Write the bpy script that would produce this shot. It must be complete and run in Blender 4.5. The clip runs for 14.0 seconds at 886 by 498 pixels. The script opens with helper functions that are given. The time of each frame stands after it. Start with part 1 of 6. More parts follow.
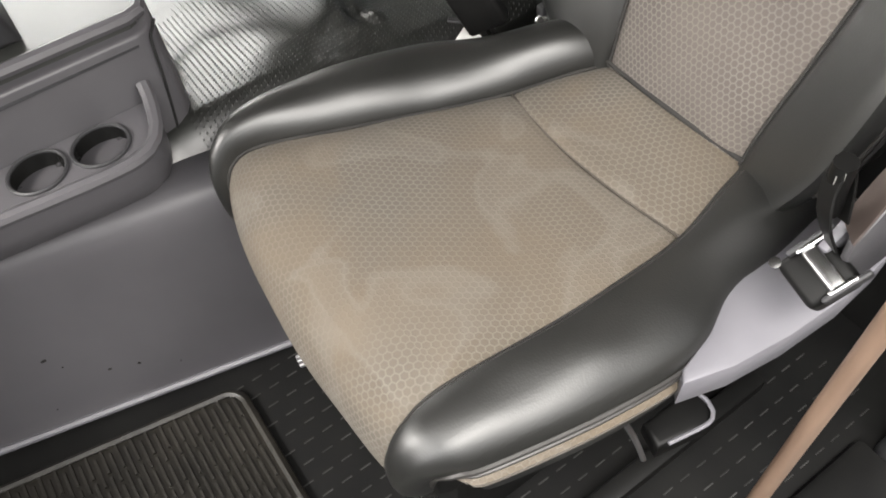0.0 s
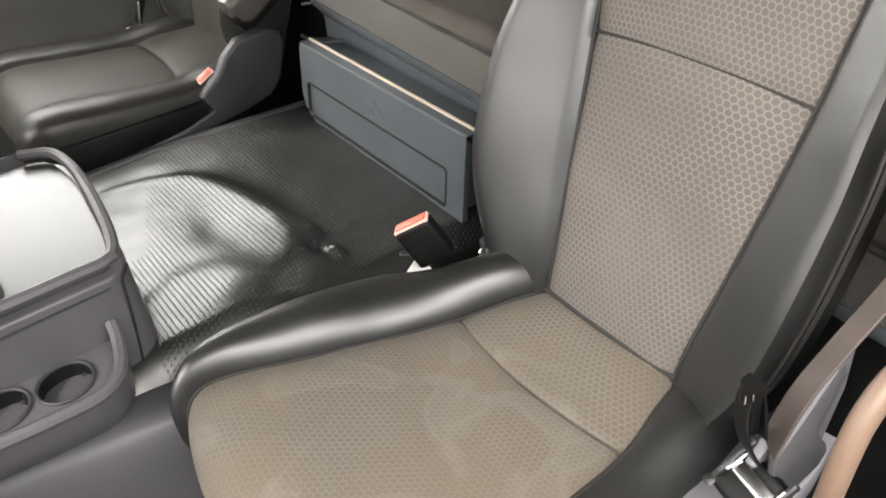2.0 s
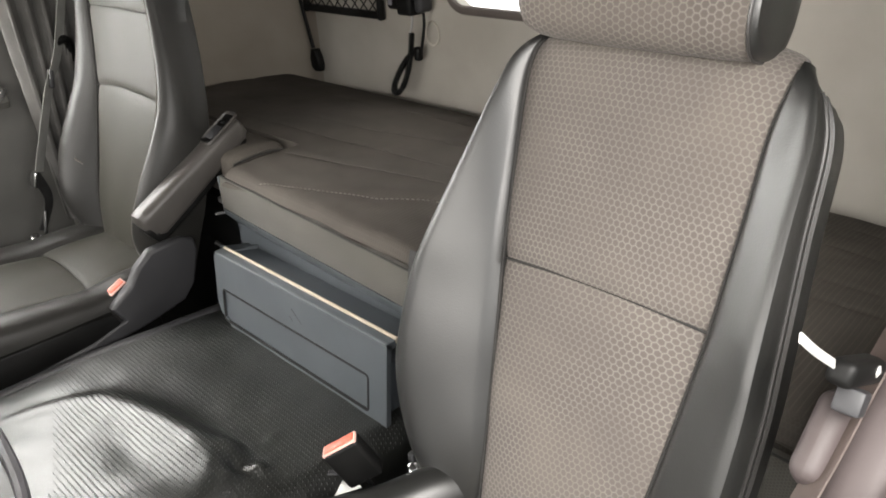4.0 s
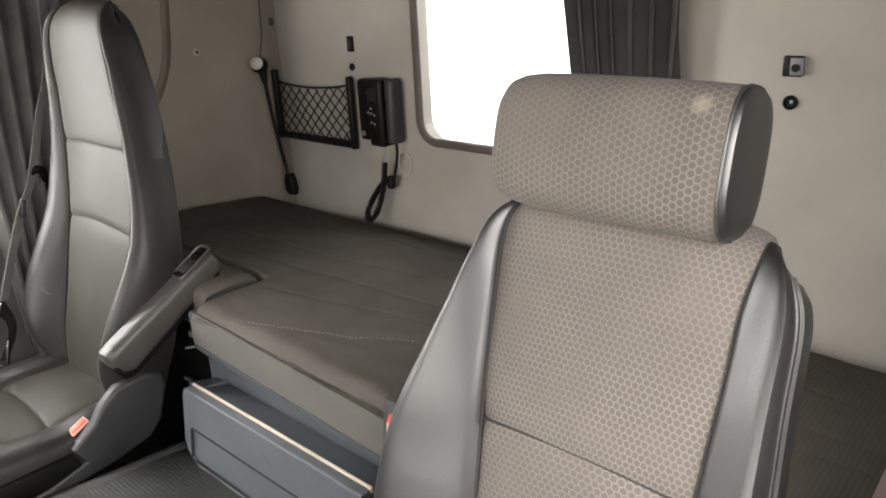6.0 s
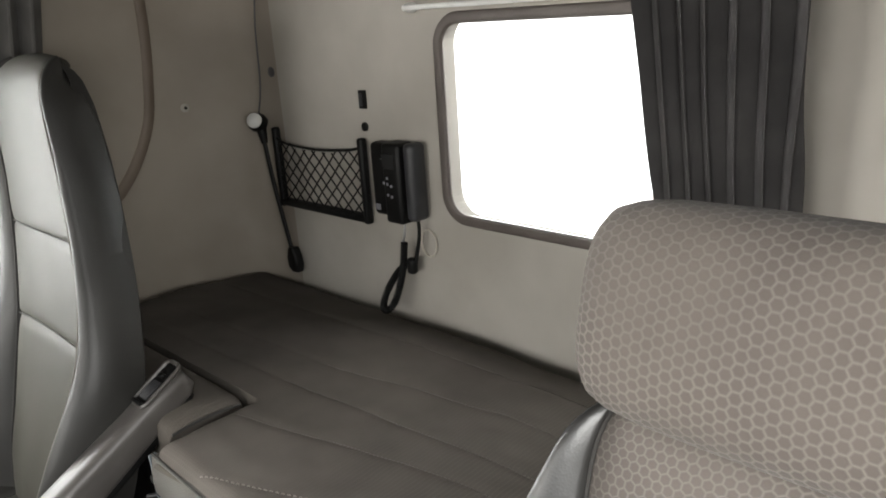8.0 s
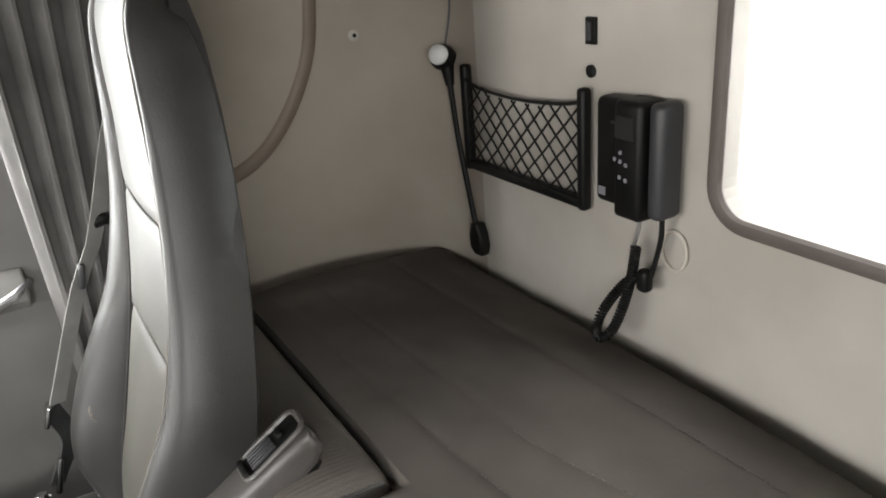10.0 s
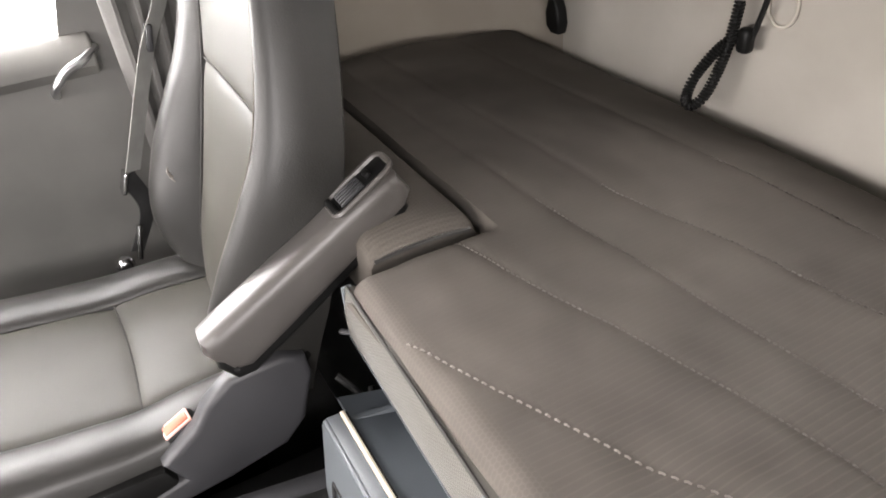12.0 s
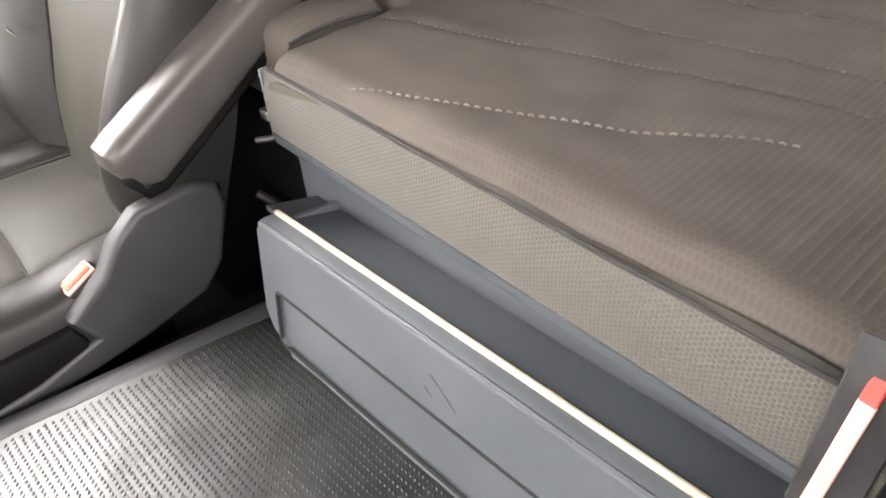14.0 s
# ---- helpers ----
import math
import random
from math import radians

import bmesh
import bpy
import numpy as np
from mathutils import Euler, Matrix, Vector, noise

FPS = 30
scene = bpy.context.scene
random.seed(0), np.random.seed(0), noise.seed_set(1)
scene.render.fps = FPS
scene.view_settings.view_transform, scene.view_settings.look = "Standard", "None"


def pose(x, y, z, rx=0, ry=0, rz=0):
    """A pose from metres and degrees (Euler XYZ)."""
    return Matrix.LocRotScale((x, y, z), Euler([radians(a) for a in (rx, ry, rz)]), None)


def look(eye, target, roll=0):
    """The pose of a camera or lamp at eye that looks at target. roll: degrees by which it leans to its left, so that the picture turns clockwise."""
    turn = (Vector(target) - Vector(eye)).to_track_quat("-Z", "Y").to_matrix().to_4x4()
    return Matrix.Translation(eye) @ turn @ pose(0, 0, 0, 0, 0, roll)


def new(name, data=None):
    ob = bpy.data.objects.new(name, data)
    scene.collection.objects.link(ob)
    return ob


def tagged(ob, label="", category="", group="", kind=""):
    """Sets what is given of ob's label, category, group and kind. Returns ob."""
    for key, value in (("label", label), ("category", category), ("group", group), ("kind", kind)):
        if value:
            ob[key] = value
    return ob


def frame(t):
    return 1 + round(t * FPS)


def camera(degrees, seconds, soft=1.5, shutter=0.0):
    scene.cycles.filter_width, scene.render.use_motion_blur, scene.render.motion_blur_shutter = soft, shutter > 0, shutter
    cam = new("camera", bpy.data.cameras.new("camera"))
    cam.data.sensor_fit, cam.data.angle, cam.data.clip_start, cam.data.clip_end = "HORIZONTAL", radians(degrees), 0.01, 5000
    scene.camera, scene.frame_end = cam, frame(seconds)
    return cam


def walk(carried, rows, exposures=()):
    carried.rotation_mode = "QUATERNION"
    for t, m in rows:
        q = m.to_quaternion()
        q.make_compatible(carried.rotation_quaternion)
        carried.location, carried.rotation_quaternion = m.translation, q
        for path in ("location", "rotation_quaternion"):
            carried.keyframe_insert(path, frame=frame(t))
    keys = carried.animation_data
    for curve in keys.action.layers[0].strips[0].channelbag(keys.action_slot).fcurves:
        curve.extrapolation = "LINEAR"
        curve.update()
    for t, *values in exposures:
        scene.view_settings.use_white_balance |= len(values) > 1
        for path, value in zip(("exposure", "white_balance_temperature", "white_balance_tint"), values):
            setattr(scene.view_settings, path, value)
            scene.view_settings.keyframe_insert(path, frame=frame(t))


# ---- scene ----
cam = camera(61.4, 14.0, soft=1.8)
PATH = [
    (0, (-0.02, -0.166, 1.157), (0.561, 0.861, -0.458), -7.1),
    (0.5, (-0.007, -0.175, 1.165), (0.616, 0.949, -0.367), -7.5),
    (1, (-0.016, -0.18, 1.178), (0.69, 1.013, -0.263), -5.9),
    (1.5, (-0.005, -0.196, 1.201), (0.769, 1.063, -0.147), -6.2),
    (2, (-0.002, -0.204, 1.214), (0.885, 1.085, -0.031), -5.4),
    (2.5, (-0.003, -0.197, 1.235), (0.997, 1.093, 0.079), -4.8),
    (3, (0.005, -0.196, 1.256), (1.095, 1.092, 0.182), -4.6),
    (3.5, (0.01, -0.188, 1.286), (1.178, 1.093, 0.29), -4.4),
    (4, (-0.005, -0.183, 1.313), (1.232, 1.096, 0.399), -3.8),
    (4.2, (0.01, -0.18, 1.32), (1.26, 1.105, 0.434), -4.1),
    (6.3, (0.019, -0.153, 1.404), (1.402, 1.129, 0.739), -3.1),
    (6.5, (0.027, -0.149, 1.408), (1.413, 1.135, 0.755), -3.3),
    (7, (0.077, -0.091, 1.413), (1.48, 1.188, 0.785), -3.1),
    (7.2, (0.117, -0.057, 1.41), (1.523, 1.222, 0.788), -3.2),
    (9.3, (0.587, 0.509, 1.425), (1.687, 2.055, 0.791), -4.6),
    (9.5, (0.602, 0.549, 1.415), (1.654, 2.118, 0.759), -4.5),
    (10, (0.638, 0.593, 1.38), (1.555, 2.197, 0.614), -4.7),
    (10.5, (0.639, 0.594, 1.346), (1.45, 2.182, 0.441), -4.9),
    (11, (0.631, 0.599, 1.321), (1.387, 2.151, 0.31), -5.2),
    (11.5, (0.598, 0.592, 1.286), (1.32, 2.115, 0.209), -5.3),
    (12, (0.555, 0.605, 1.253), (1.261, 2.101, 0.13), -5.5),
    (12.5, (0.506, 0.603, 1.199), (1.251, 2.064, 0.055), -5.3),
    (13, (0.47, 0.596, 1.139), (1.301, 1.992, -0.028), -5.0),
    (13.5, (0.437, 0.596, 1.091), (1.384, 1.892, -0.101), -4.9),
    (14, (0.379, 0.594, 1.034), (1.415, 1.817, -0.162), -5.0),
]
GRADE = [(0.0, 3.3, 6620, 10), (1.0, 3.22, 6650, 10), (2.0, 3.34, 6650, 10), (4.0, 3.42, 6650, 10), (6.5, 3.5, 6620, 10), (7.0, 3.48, 6600, 10), (9.5, 3.6, 6300, 6), (10.0, 4.18, 6400, 10), (10.5, 4.5, 6400, 12), (11.0, 4.52, 6450, 14), (14.0, 4.42, 6700, 15)]
walk(cam, [(t, look(eye, target, roll)) for t, eye, target, roll in PATH], exposures=GRADE)
# ---- place ----
# World light: bright overcast sky through the cab's openings
world = bpy.data.worlds.new("sky")
scene.world = world
world.use_nodes = True
wn = world.node_tree.nodes
sky = wn.new("ShaderNodeTexSky")
sky.sky_type = "NISHITA"
sky.sun_disc = False
sky.sun_elevation, sky.sun_rotation = radians(49), radians(273)
sky.air_density, sky.dust_density = 1.0, 4.0
wn["Background"].inputs["Strength"].default_value = 0.06
cloud = wn.new("ShaderNodeHueSaturation")
cloud.inputs["Saturation"].default_value = 0.10
world.node_tree.links.new(sky.outputs[0], cloud.inputs["Color"])
world.node_tree.links.new(cloud.outputs[0], wn["Background"].inputs["Color"])

sun_data = bpy.data.lights.new("sun", "SUN")
sun_data.energy, sun_data.angle, sun_data.color = 0.5, radians(24), (1.0, 0.96, 0.90)
sun = new("sun", sun_data)
sun.matrix_world = look((-6.0, 1.2, 7.5), (0.2, 0.9, 0.5))


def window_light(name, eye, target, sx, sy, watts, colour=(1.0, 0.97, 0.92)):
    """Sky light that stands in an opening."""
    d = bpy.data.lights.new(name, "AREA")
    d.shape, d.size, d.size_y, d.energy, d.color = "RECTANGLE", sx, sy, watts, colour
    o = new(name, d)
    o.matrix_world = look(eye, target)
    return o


window_light("windscreen_light", (-1.00, 1.00, 1.16), (0.0, 1.00, 1.06), 1.95, 0.48, 1.5, (1.0, 0.95, 0.88))
window_light("far_window_light", (0.155, 2.30, 1.255), (0.155, 1.0, 1.22), 0.80, 0.80, 2.1, (1.0, 0.98, 0.95))
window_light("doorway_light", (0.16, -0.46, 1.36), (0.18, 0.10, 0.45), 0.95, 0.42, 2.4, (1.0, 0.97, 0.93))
window_light("rear_window_light", (1.80, 0.99, 1.72), (1.30, 0.62, 0.95), 0.60, 0.30, 0.4, (1.0, 0.98, 0.95))


# ---- materials ----
def nodes_of(name):
    m = bpy.data.materials.new(name)
    m.use_nodes = True
    return m, m.node_tree.nodes, m.node_tree.links, m.node_tree.nodes["Principled BSDF"]


def surface(name, c1, c2, rough=0.5, rough2=None, big=6.0, fine=300.0, bump=0.1, metal=0.0, spec=0.5, kind="noise", dist=0.001):
    """Two-scale surface: broad stains between c1 and c2, fine grain in relief."""
    m, n, l, b = nodes_of(name)
    tc = n.new("ShaderNodeTexCoord")
    big_n = n.new("ShaderNodeTexNoise")
    big_n.inputs["Scale"].default_value, big_n.inputs["Detail"].default_value = big, 6
    l.new(tc.outputs["Object"], big_n.inputs["Vector"])
    ramp = n.new("ShaderNodeValToRGB")
    ramp.color_ramp.elements[0].position, ramp.color_ramp.elements[1].position = 0.35, 0.68
    ramp.color_ramp.elements[0].color, ramp.color_ramp.elements[1].color = (*c1, 1), (*c2, 1)
    l.new(big_n.outputs["Fac"], ramp.inputs["Fac"])
    l.new(ramp.outputs["Color"], b.inputs["Base Color"])
    mr = n.new("ShaderNodeMapRange")
    mr.inputs["To Min"].default_value, mr.inputs["To Max"].default_value = rough, rough2 or min(1, rough + 0.12)
    l.new(big_n.outputs["Fac"], mr.inputs["Value"])
    l.new(mr.outputs["Result"], b.inputs["Roughness"])
    b.inputs["Metallic"].default_value, b.inputs["Specular IOR Level"].default_value = metal, spec
    if bump:
        if kind == "noise":
            f = n.new("ShaderNodeTexNoise")
            f.inputs["Detail"].default_value = 3
            out = f.outputs["Fac"]
        else:
            f = n.new("ShaderNodeTexVoronoi")
            out = f.outputs["Distance"]
        f.inputs["Scale"].default_value = fine
        l.new(tc.outputs["Object"], f.inputs["Vector"])
        bp = n.new("ShaderNodeBump")
        bp.inputs["Strength"].default_value, bp.inputs["Distance"].default_value = bump, dist
        l.new(out, bp.inputs["Height"])
        l.new(bp.outputs["Normal"], b.inputs["Normal"])
    return m


def vmath(n, l, op, a, b=None):
    v = n.new("ShaderNodeVectorMath")
    v.operation = op
    for k, s in enumerate((a, b)):
        if s is None:
            continue
        if isinstance(s, tuple):
            v.inputs[k].default_value = s
        else:
            l.new(s, v.inputs[k])
    return v


def fmath(n, l, op, a, b=None, clamp=False):
    v = n.new("ShaderNodeMath")
    v.operation, v.use_clamp = op, clamp
    for k, s in enumerate((a, b)):
        if s is None:
            continue
        if isinstance(s, (int, float)):
            v.inputs[k].default_value = s
        else:
            l.new(s, v.inputs[k])
    return v.outputs[0]


def hex_distance(n, l, cell, stretch=1.0):
    """0 in the middle of a honeycomb cell, 0.5 on its edge; from UV in metres."""
    uv = n.new("ShaderNodeUVMap")
    p = vmath(n, l, "MULTIPLY", uv.outputs[0], (1 / cell, stretch / cell, 0)).outputs[0]
    r, half = (1.0, 1.7320508, 1.0), (0.5, 0.8660254, 0.0)

    def cell_of(v):
        w = n.new("ShaderNodeVectorMath")
        w.operation = "WRAP"
        l.new(v, w.inputs[0])
        w.inputs[1].default_value, w.inputs[2].default_value = r, (0, 0, 0)
        return vmath(n, l, "SUBTRACT", w.outputs[0], half).outputs[0]

    a = cell_of(p)
    b = cell_of(vmath(n, l, "SUBTRACT", p, half).outputs[0])
    out = []
    for v in (a, b):
        q = n.new("ShaderNodeSeparateXYZ")
        l.new(vmath(n, l, "ABSOLUTE", v).outputs[0], q.inputs[0])
        side = fmath(n, l, "ADD", fmath(n, l, "MULTIPLY", q.outputs[0], 0.5), fmath(n, l, "MULTIPLY", q.outputs[1], 0.8660254))
        out.append(fmath(n, l, "MAXIMUM", side, q.outputs[0]))
    return fmath(n, l, "MINIMUM", out[0], out[1])


def hex_cloth(name, ground, thread, cell, stain, stain_amount, stretch=1.0, edge=0.36, tide=0.0, spot=None):
    """Woven cloth with a honeycomb of paler thread, greyed and stained with use."""
    m, n, l, b = nodes_of(name)
    d = hex_distance(n, l, cell, stretch)
    line = n.new("ShaderNodeMapRange")
    line.inputs["From Min"].default_value, line.inputs["From Max"].default_value = edge - 0.08, edge + 0.07
    l.new(d, line.inputs["Value"])
    tc = n.new("ShaderNodeTexCoord")
    weave = n.new("ShaderNodeTexNoise")
    weave.inputs["Scale"].default_value, weave.inputs["Detail"].default_value = 900, 2
    l.new(tc.outputs["Object"], weave.inputs["Vector"])
    wear = n.new("ShaderNodeTexNoise")
    wear.inputs["Scale"].default_value, wear.inputs["Detail"].default_value, wear.inputs["Distortion"].default_value = 7, 5, 0.6
    l.new(tc.outputs["Object"], wear.inputs["Vector"])
    fade = n.new("ShaderNodeMapRange")
    fade.inputs["From Min"].default_value, fade.inputs["From Max"].default_value = 0.3, 0.7
    fade.inputs["To Min"].default_value, fade.inputs["To Max"].default_value = 1.0, 0.45
    l.new(wear.outputs["Fac"], fade.inputs["Value"])
    mix = n.new("ShaderNodeMix")
    mix.data_type = "RGBA"
    mix.inputs["A"].default_value, mix.inputs["B"].default_value = (*ground, 1), (*thread, 1)
    l.new(fmath(n, l, "MULTIPLY", line.outputs[0], fade.outputs[0]), mix.inputs["Factor"])
    st = n.new("ShaderNodeTexNoise")
    st.inputs["Scale"].default_value, st.inputs["Detail"].default_value, st.inputs["Distortion"].default_value = 4.5, 4, 1.0
    l.new(tc.outputs["Object"], st.inputs["Vector"])
    sr = n.new("ShaderNodeMapRange")
    sr.inputs["From Min"].default_value, sr.inputs["From Max"].default_value, sr.inputs["To Max"].default_value = 0.42, 0.66, stain_amount
    l.new(st.outputs["Fac"], sr.inputs["Value"])
    mix2 = n.new("ShaderNodeMix")
    mix2.data_type = "RGBA"
    mix2.inputs["B"].default_value = (*stain, 1)
    l.new(mix.outputs["Result"], mix2.inputs["A"])
    l.new(sr.outputs[0], mix2.inputs["Factor"])
    if tide:
        # dried water marks: blotches with a paler rim
        tn = n.new("ShaderNodeTexNoise")
        tn.inputs["Scale"].default_value, tn.inputs["Detail"].default_value, tn.inputs["Distortion"].default_value = 8.0, 1.5, 0.7
        l.new(tc.outputs["Object"], tn.inputs["Vector"])
        tr = n.new("ShaderNodeValToRGB")
        e = tr.color_ramp.elements
        e[0].position, e[0].color = 0.55, (0, 0, 0, 1)
        e[1].position, e[1].color = 0.60, (0.9, 0.9, 0.9, 1)
        for pos, val in ((0.615, 0.45), (0.72, 0.25)):
            k = e.new(pos)
            k.color = (val, val, val, 1)
        l.new(tn.outputs["Fac"], tr.inputs["Fac"])
        tm = n.new("ShaderNodeMix")
        tm.data_type = "RGBA"
        tm.inputs["B"].default_value = (thread[0] * 1.12, thread[1] * 1.12, thread[2] * 1.15, 1)
        l.new(mix2.outputs["Result"], tm.inputs["A"])
        l.new(fmath(n, l, "MULTIPLY", tr.outputs["Color"], tide), tm.inputs["Factor"])
        mix2 = tm
    if spot:
        dv = vmath(n, l, "DISTANCE", tc.outputs["Object"], spot[:3]).outputs["Value"]
        wob = fmath(n, l, "ADD", dv, fmath(n, l, "MULTIPLY", st.outputs["Fac"], 0.02))
        sp = n.new("ShaderNodeMapRange")
        sp.inputs["From Min"].default_value, sp.inputs["From Max"].default_value = spot[3] + 0.006, spot[3] + 0.016
        sp.inputs["To Min"].default_value, sp.inputs["To Max"].default_value = 0.5, 0.0
        l.new(wob, sp.inputs["Value"])
        tm = n.new("ShaderNodeMix")
        tm.data_type = "RGBA"
        tm.inputs["B"].default_value = (0.34, 0.30, 0.23, 1)
        l.new(mix2.outputs["Result"], tm.inputs["A"])
        l.new(sp.outputs[0], tm.inputs["Factor"])
        mix2 = tm
    dark = n.new("ShaderNodeMix")
    dark.data_type, dark.blend_type = "RGBA", "MULTIPLY"
    dark.inputs["Factor"].default_value = 0.5
    l.new(mix2.outputs["Result"], dark.inputs["A"])
    l.new(weave.outputs["Color"], dark.inputs["B"])
    l.new(mix2.outputs["Result"], b.inputs["Base Color"])
    b.inputs["Roughness"].default_value, b.inputs["Specular IOR Level"].default_value = 0.85, 0.25
    b.inputs["Sheen Weight"].default_value, b.inputs["Sheen Roughness"].default_value = 0.08, 0.5
    h = fmath(n, l, "ADD", fmath(n, l, "MULTIPLY", line.outputs[0], 1.0), fmath(n, l, "MULTIPLY", weave.outputs["Fac"], 0.7))
    bp = n.new("ShaderNodeBump")
    bp.inputs["Strength"].default_value, bp.inputs["Distance"].default_value = 0.45, 0.0008
    l.new(h, bp.inputs["Height"])
    l.new(bp.outputs["Normal"], b.inputs["Normal"])
    return m


def ribbed_cloth(name, c1, c2, pitch, rough=0.9):
    """Mattress cover: fine ribs across, blotched with use."""
    m, n, l, b = nodes_of(name)
    uv = n.new("ShaderNodeUVMap")
    sep = n.new("ShaderNodeSeparateXYZ")
    l.new(uv.outputs[0], sep.inputs[0])
    wave = fmath(n, l, "SINE", fmath(n, l, "MULTIPLY", sep.outputs[0], 6.28318 / pitch))
    tc = n.new("ShaderNodeTexCoord")
    big = n.new("ShaderNodeTexNoise")
    big.inputs["Scale"].default_value, big.inputs["Detail"].default_value = 5, 5
    l.new(tc.outputs["Object"], big.inputs["Vector"])
    fine = n.new("ShaderNodeTexNoise")
    fine.inputs["Scale"].default_value = 700
    l.new(tc.outputs["Object"], fine.inputs["Vector"])
    ramp = n.new("ShaderNodeValToRGB")
    ramp.color_ramp.elements[0].position, ramp.color_ramp.elements[1].position = 0.3, 0.7
    ramp.color_ramp.elements[0].color, ramp.color_ramp.elements[1].color = (*c1, 1), (*c2, 1)
    l.new(big.outputs["Fac"], ramp.inputs["Fac"])
    thread = n.new("ShaderNodeMapRange")
    thread.inputs["From Min"].default_value, thread.inputs["From Max"].default_value = 0.55, 0.98
    thread.inputs["To Max"].default_value = 0.24
    l.new(wave, thread.inputs["Value"])
    band = n.new("ShaderNodeMapRange")
    band.inputs["From Min"].default_value, band.inputs["From Max"].default_value = 0.800, 0.812
    l.new(fmath(n, l, "ADD", sep.outputs[1], fmath(n, l, "MULTIPLY", big.outputs["Fac"], 0.03)), band.inputs["Value"])
    comb = n.new("ShaderNodeMapRange")
    comb.inputs["From Min"].default_value, comb.inputs["From Max"].default_value, comb.inputs["To Max"].default_value = 0.30, 0.46, 0.12
    l.new(hex_distance(n, l, 0.006), comb.inputs["Value"])
    worn = n.new("ShaderNodeMapRange")
    worn.inputs["From Min"].default_value, worn.inputs["From Max"].default_value = 0.72, 1.15
    worn.inputs["To Min"].default_value, worn.inputs["To Max"].default_value = 1.0, 0.12
    l.new(fmath(n, l, "ADD", sep.outputs[0], fmath(n, l, "MULTIPLY", big.outputs["Fac"], 0.2)), worn.inputs["Value"])
    fadeb = fmath(n, l, "MULTIPLY", fmath(n, l, "MULTIPLY", thread.outputs[0], band.outputs[0]), worn.outputs[0])
    fadec = fmath(n, l, "MULTIPLY", comb.outputs[0], fmath(n, l, "SUBTRACT", 1.0, band.outputs[0]))
    pattern = fmath(n, l, "ADD", fadeb, fadec)
    mix = n.new("ShaderNodeMix")
    mix.data_type = "RGBA"
    mix.inputs["B"].default_value = (c2[0] * 1.9, c2[1] * 1.85, c2[2] * 1.75, 1)
    l.new(ramp.outputs["Color"], mix.inputs["A"])
    l.new(pattern, mix.inputs["Factor"])
    l.new(mix.outputs["Result"], b.inputs["Base Color"])
    b.inputs["Roughness"].default_value, b.inputs["Specular IOR Level"].default_value = rough, 0.2
    b.inputs["Sheen Weight"].default_value = 0.0
    h = fmath(n, l, "ADD", fmath(n, l, "MULTIPLY", fmath(n, l, "MULTIPLY", wave, worn.outputs[0]), 0.5), fine.outputs["Fac"])
    bp = n.new("ShaderNodeBump")
    bp.inputs["Strength"].default_value, bp.inputs["Distance"].default_value = 0.35, 0.0007
    l.new(h, bp.inputs["Height"])
    l.new(bp.outputs["Normal"], b.inputs["Normal"])
    return m


M_CUSHION = hex_cloth("seat_cloth_worn", (0.104, 0.090, 0.073), (0.172, 0.156, 0.132), 0.0086, (0.135, 0.108, 0.078), 0.8, edge=0.41, tide=0.35)
M_BACK = hex_cloth("seat_cloth", (0.102, 0.089, 0.080), (0.182, 0.165, 0.148), 0.0088, (0.16, 0.14, 0.12), 0.35, edge=0.41)
M_HEAD = hex_cloth("headrest_cloth", (0.094, 0.081, 0.072), (0.178, 0.160, 0.142), 0.0092, (0.16, 0.14, 0.12), 0.35, edge=0.41, spot=(0.460, -0.113, 1.223, 0.009))
M_LEATHER = surface("dark_vinyl", (0.010, 0.0102, 0.0094), (0.018, 0.0180, 0.0168), 0.34, 0.44, 5, 420, 0.16, spec=0.9, kind="voronoi", dist=0.0006)
M_PIPING = surface("vinyl_piping", (0.026, 0.025, 0.024), (0.040, 0.038, 0.036), 0.32, None, 9, 500, 0.1)
M_SEAM = surface("seam_thread_and_shade", (0.02, 0.019, 0.018), (0.035, 0.033, 0.03), 0.8, None, 20, 500, 0.1)
M_CREASE = surface("brown_seam", (0.045, 0.038, 0.031), (0.065, 0.055, 0.045), 0.85, None, 20, 500, 0.1)
M_FARSEAT = surface("pale_vinyl", (0.027, 0.026, 0.020), (0.038, 0.036, 0.029), 0.47, 0.58, 4, 420, 0.2, spec=0.35, kind="voronoi", dist=0.0006)
M_BLACK = surface("black_plastic", (0.004, 0.004, 0.004), (0.008, 0.008, 0.0076), 0.40, 0.55, 10, 500, 0.08, spec=0.22)
M_GREY = surface("grey_plastic", (0.074, 0.071, 0.077), (0.100, 0.097, 0.104), 0.34, 0.46, 4, 900, 0.12)
M_DARKGREY = surface("dark_grey_plastic", (0.026, 0.026, 0.028), (0.040, 0.040, 0.043), 0.45, 0.55, 5, 900, 0.12)
M_TRIM = surface("pale_lilac_plastic", (0.17, 0.166, 0.185), (0.22, 0.215, 0.235), 0.45, 0.55, 6, 900, 0.08)
M_BLUE = surface("blue_grey_plastic", (0.072, 0.082, 0.090), (0.095, 0.106, 0.115), 0.42, 0.55, 6, 900, 0.08)
M_BLUEDARK = surface("blue_grey_inside", (0.066, 0.075, 0.084), (0.080, 0.091, 0.101), 0.5, 0.65, 6, 900, 0.08)
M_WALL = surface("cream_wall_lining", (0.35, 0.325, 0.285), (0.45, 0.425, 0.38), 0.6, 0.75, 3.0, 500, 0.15)
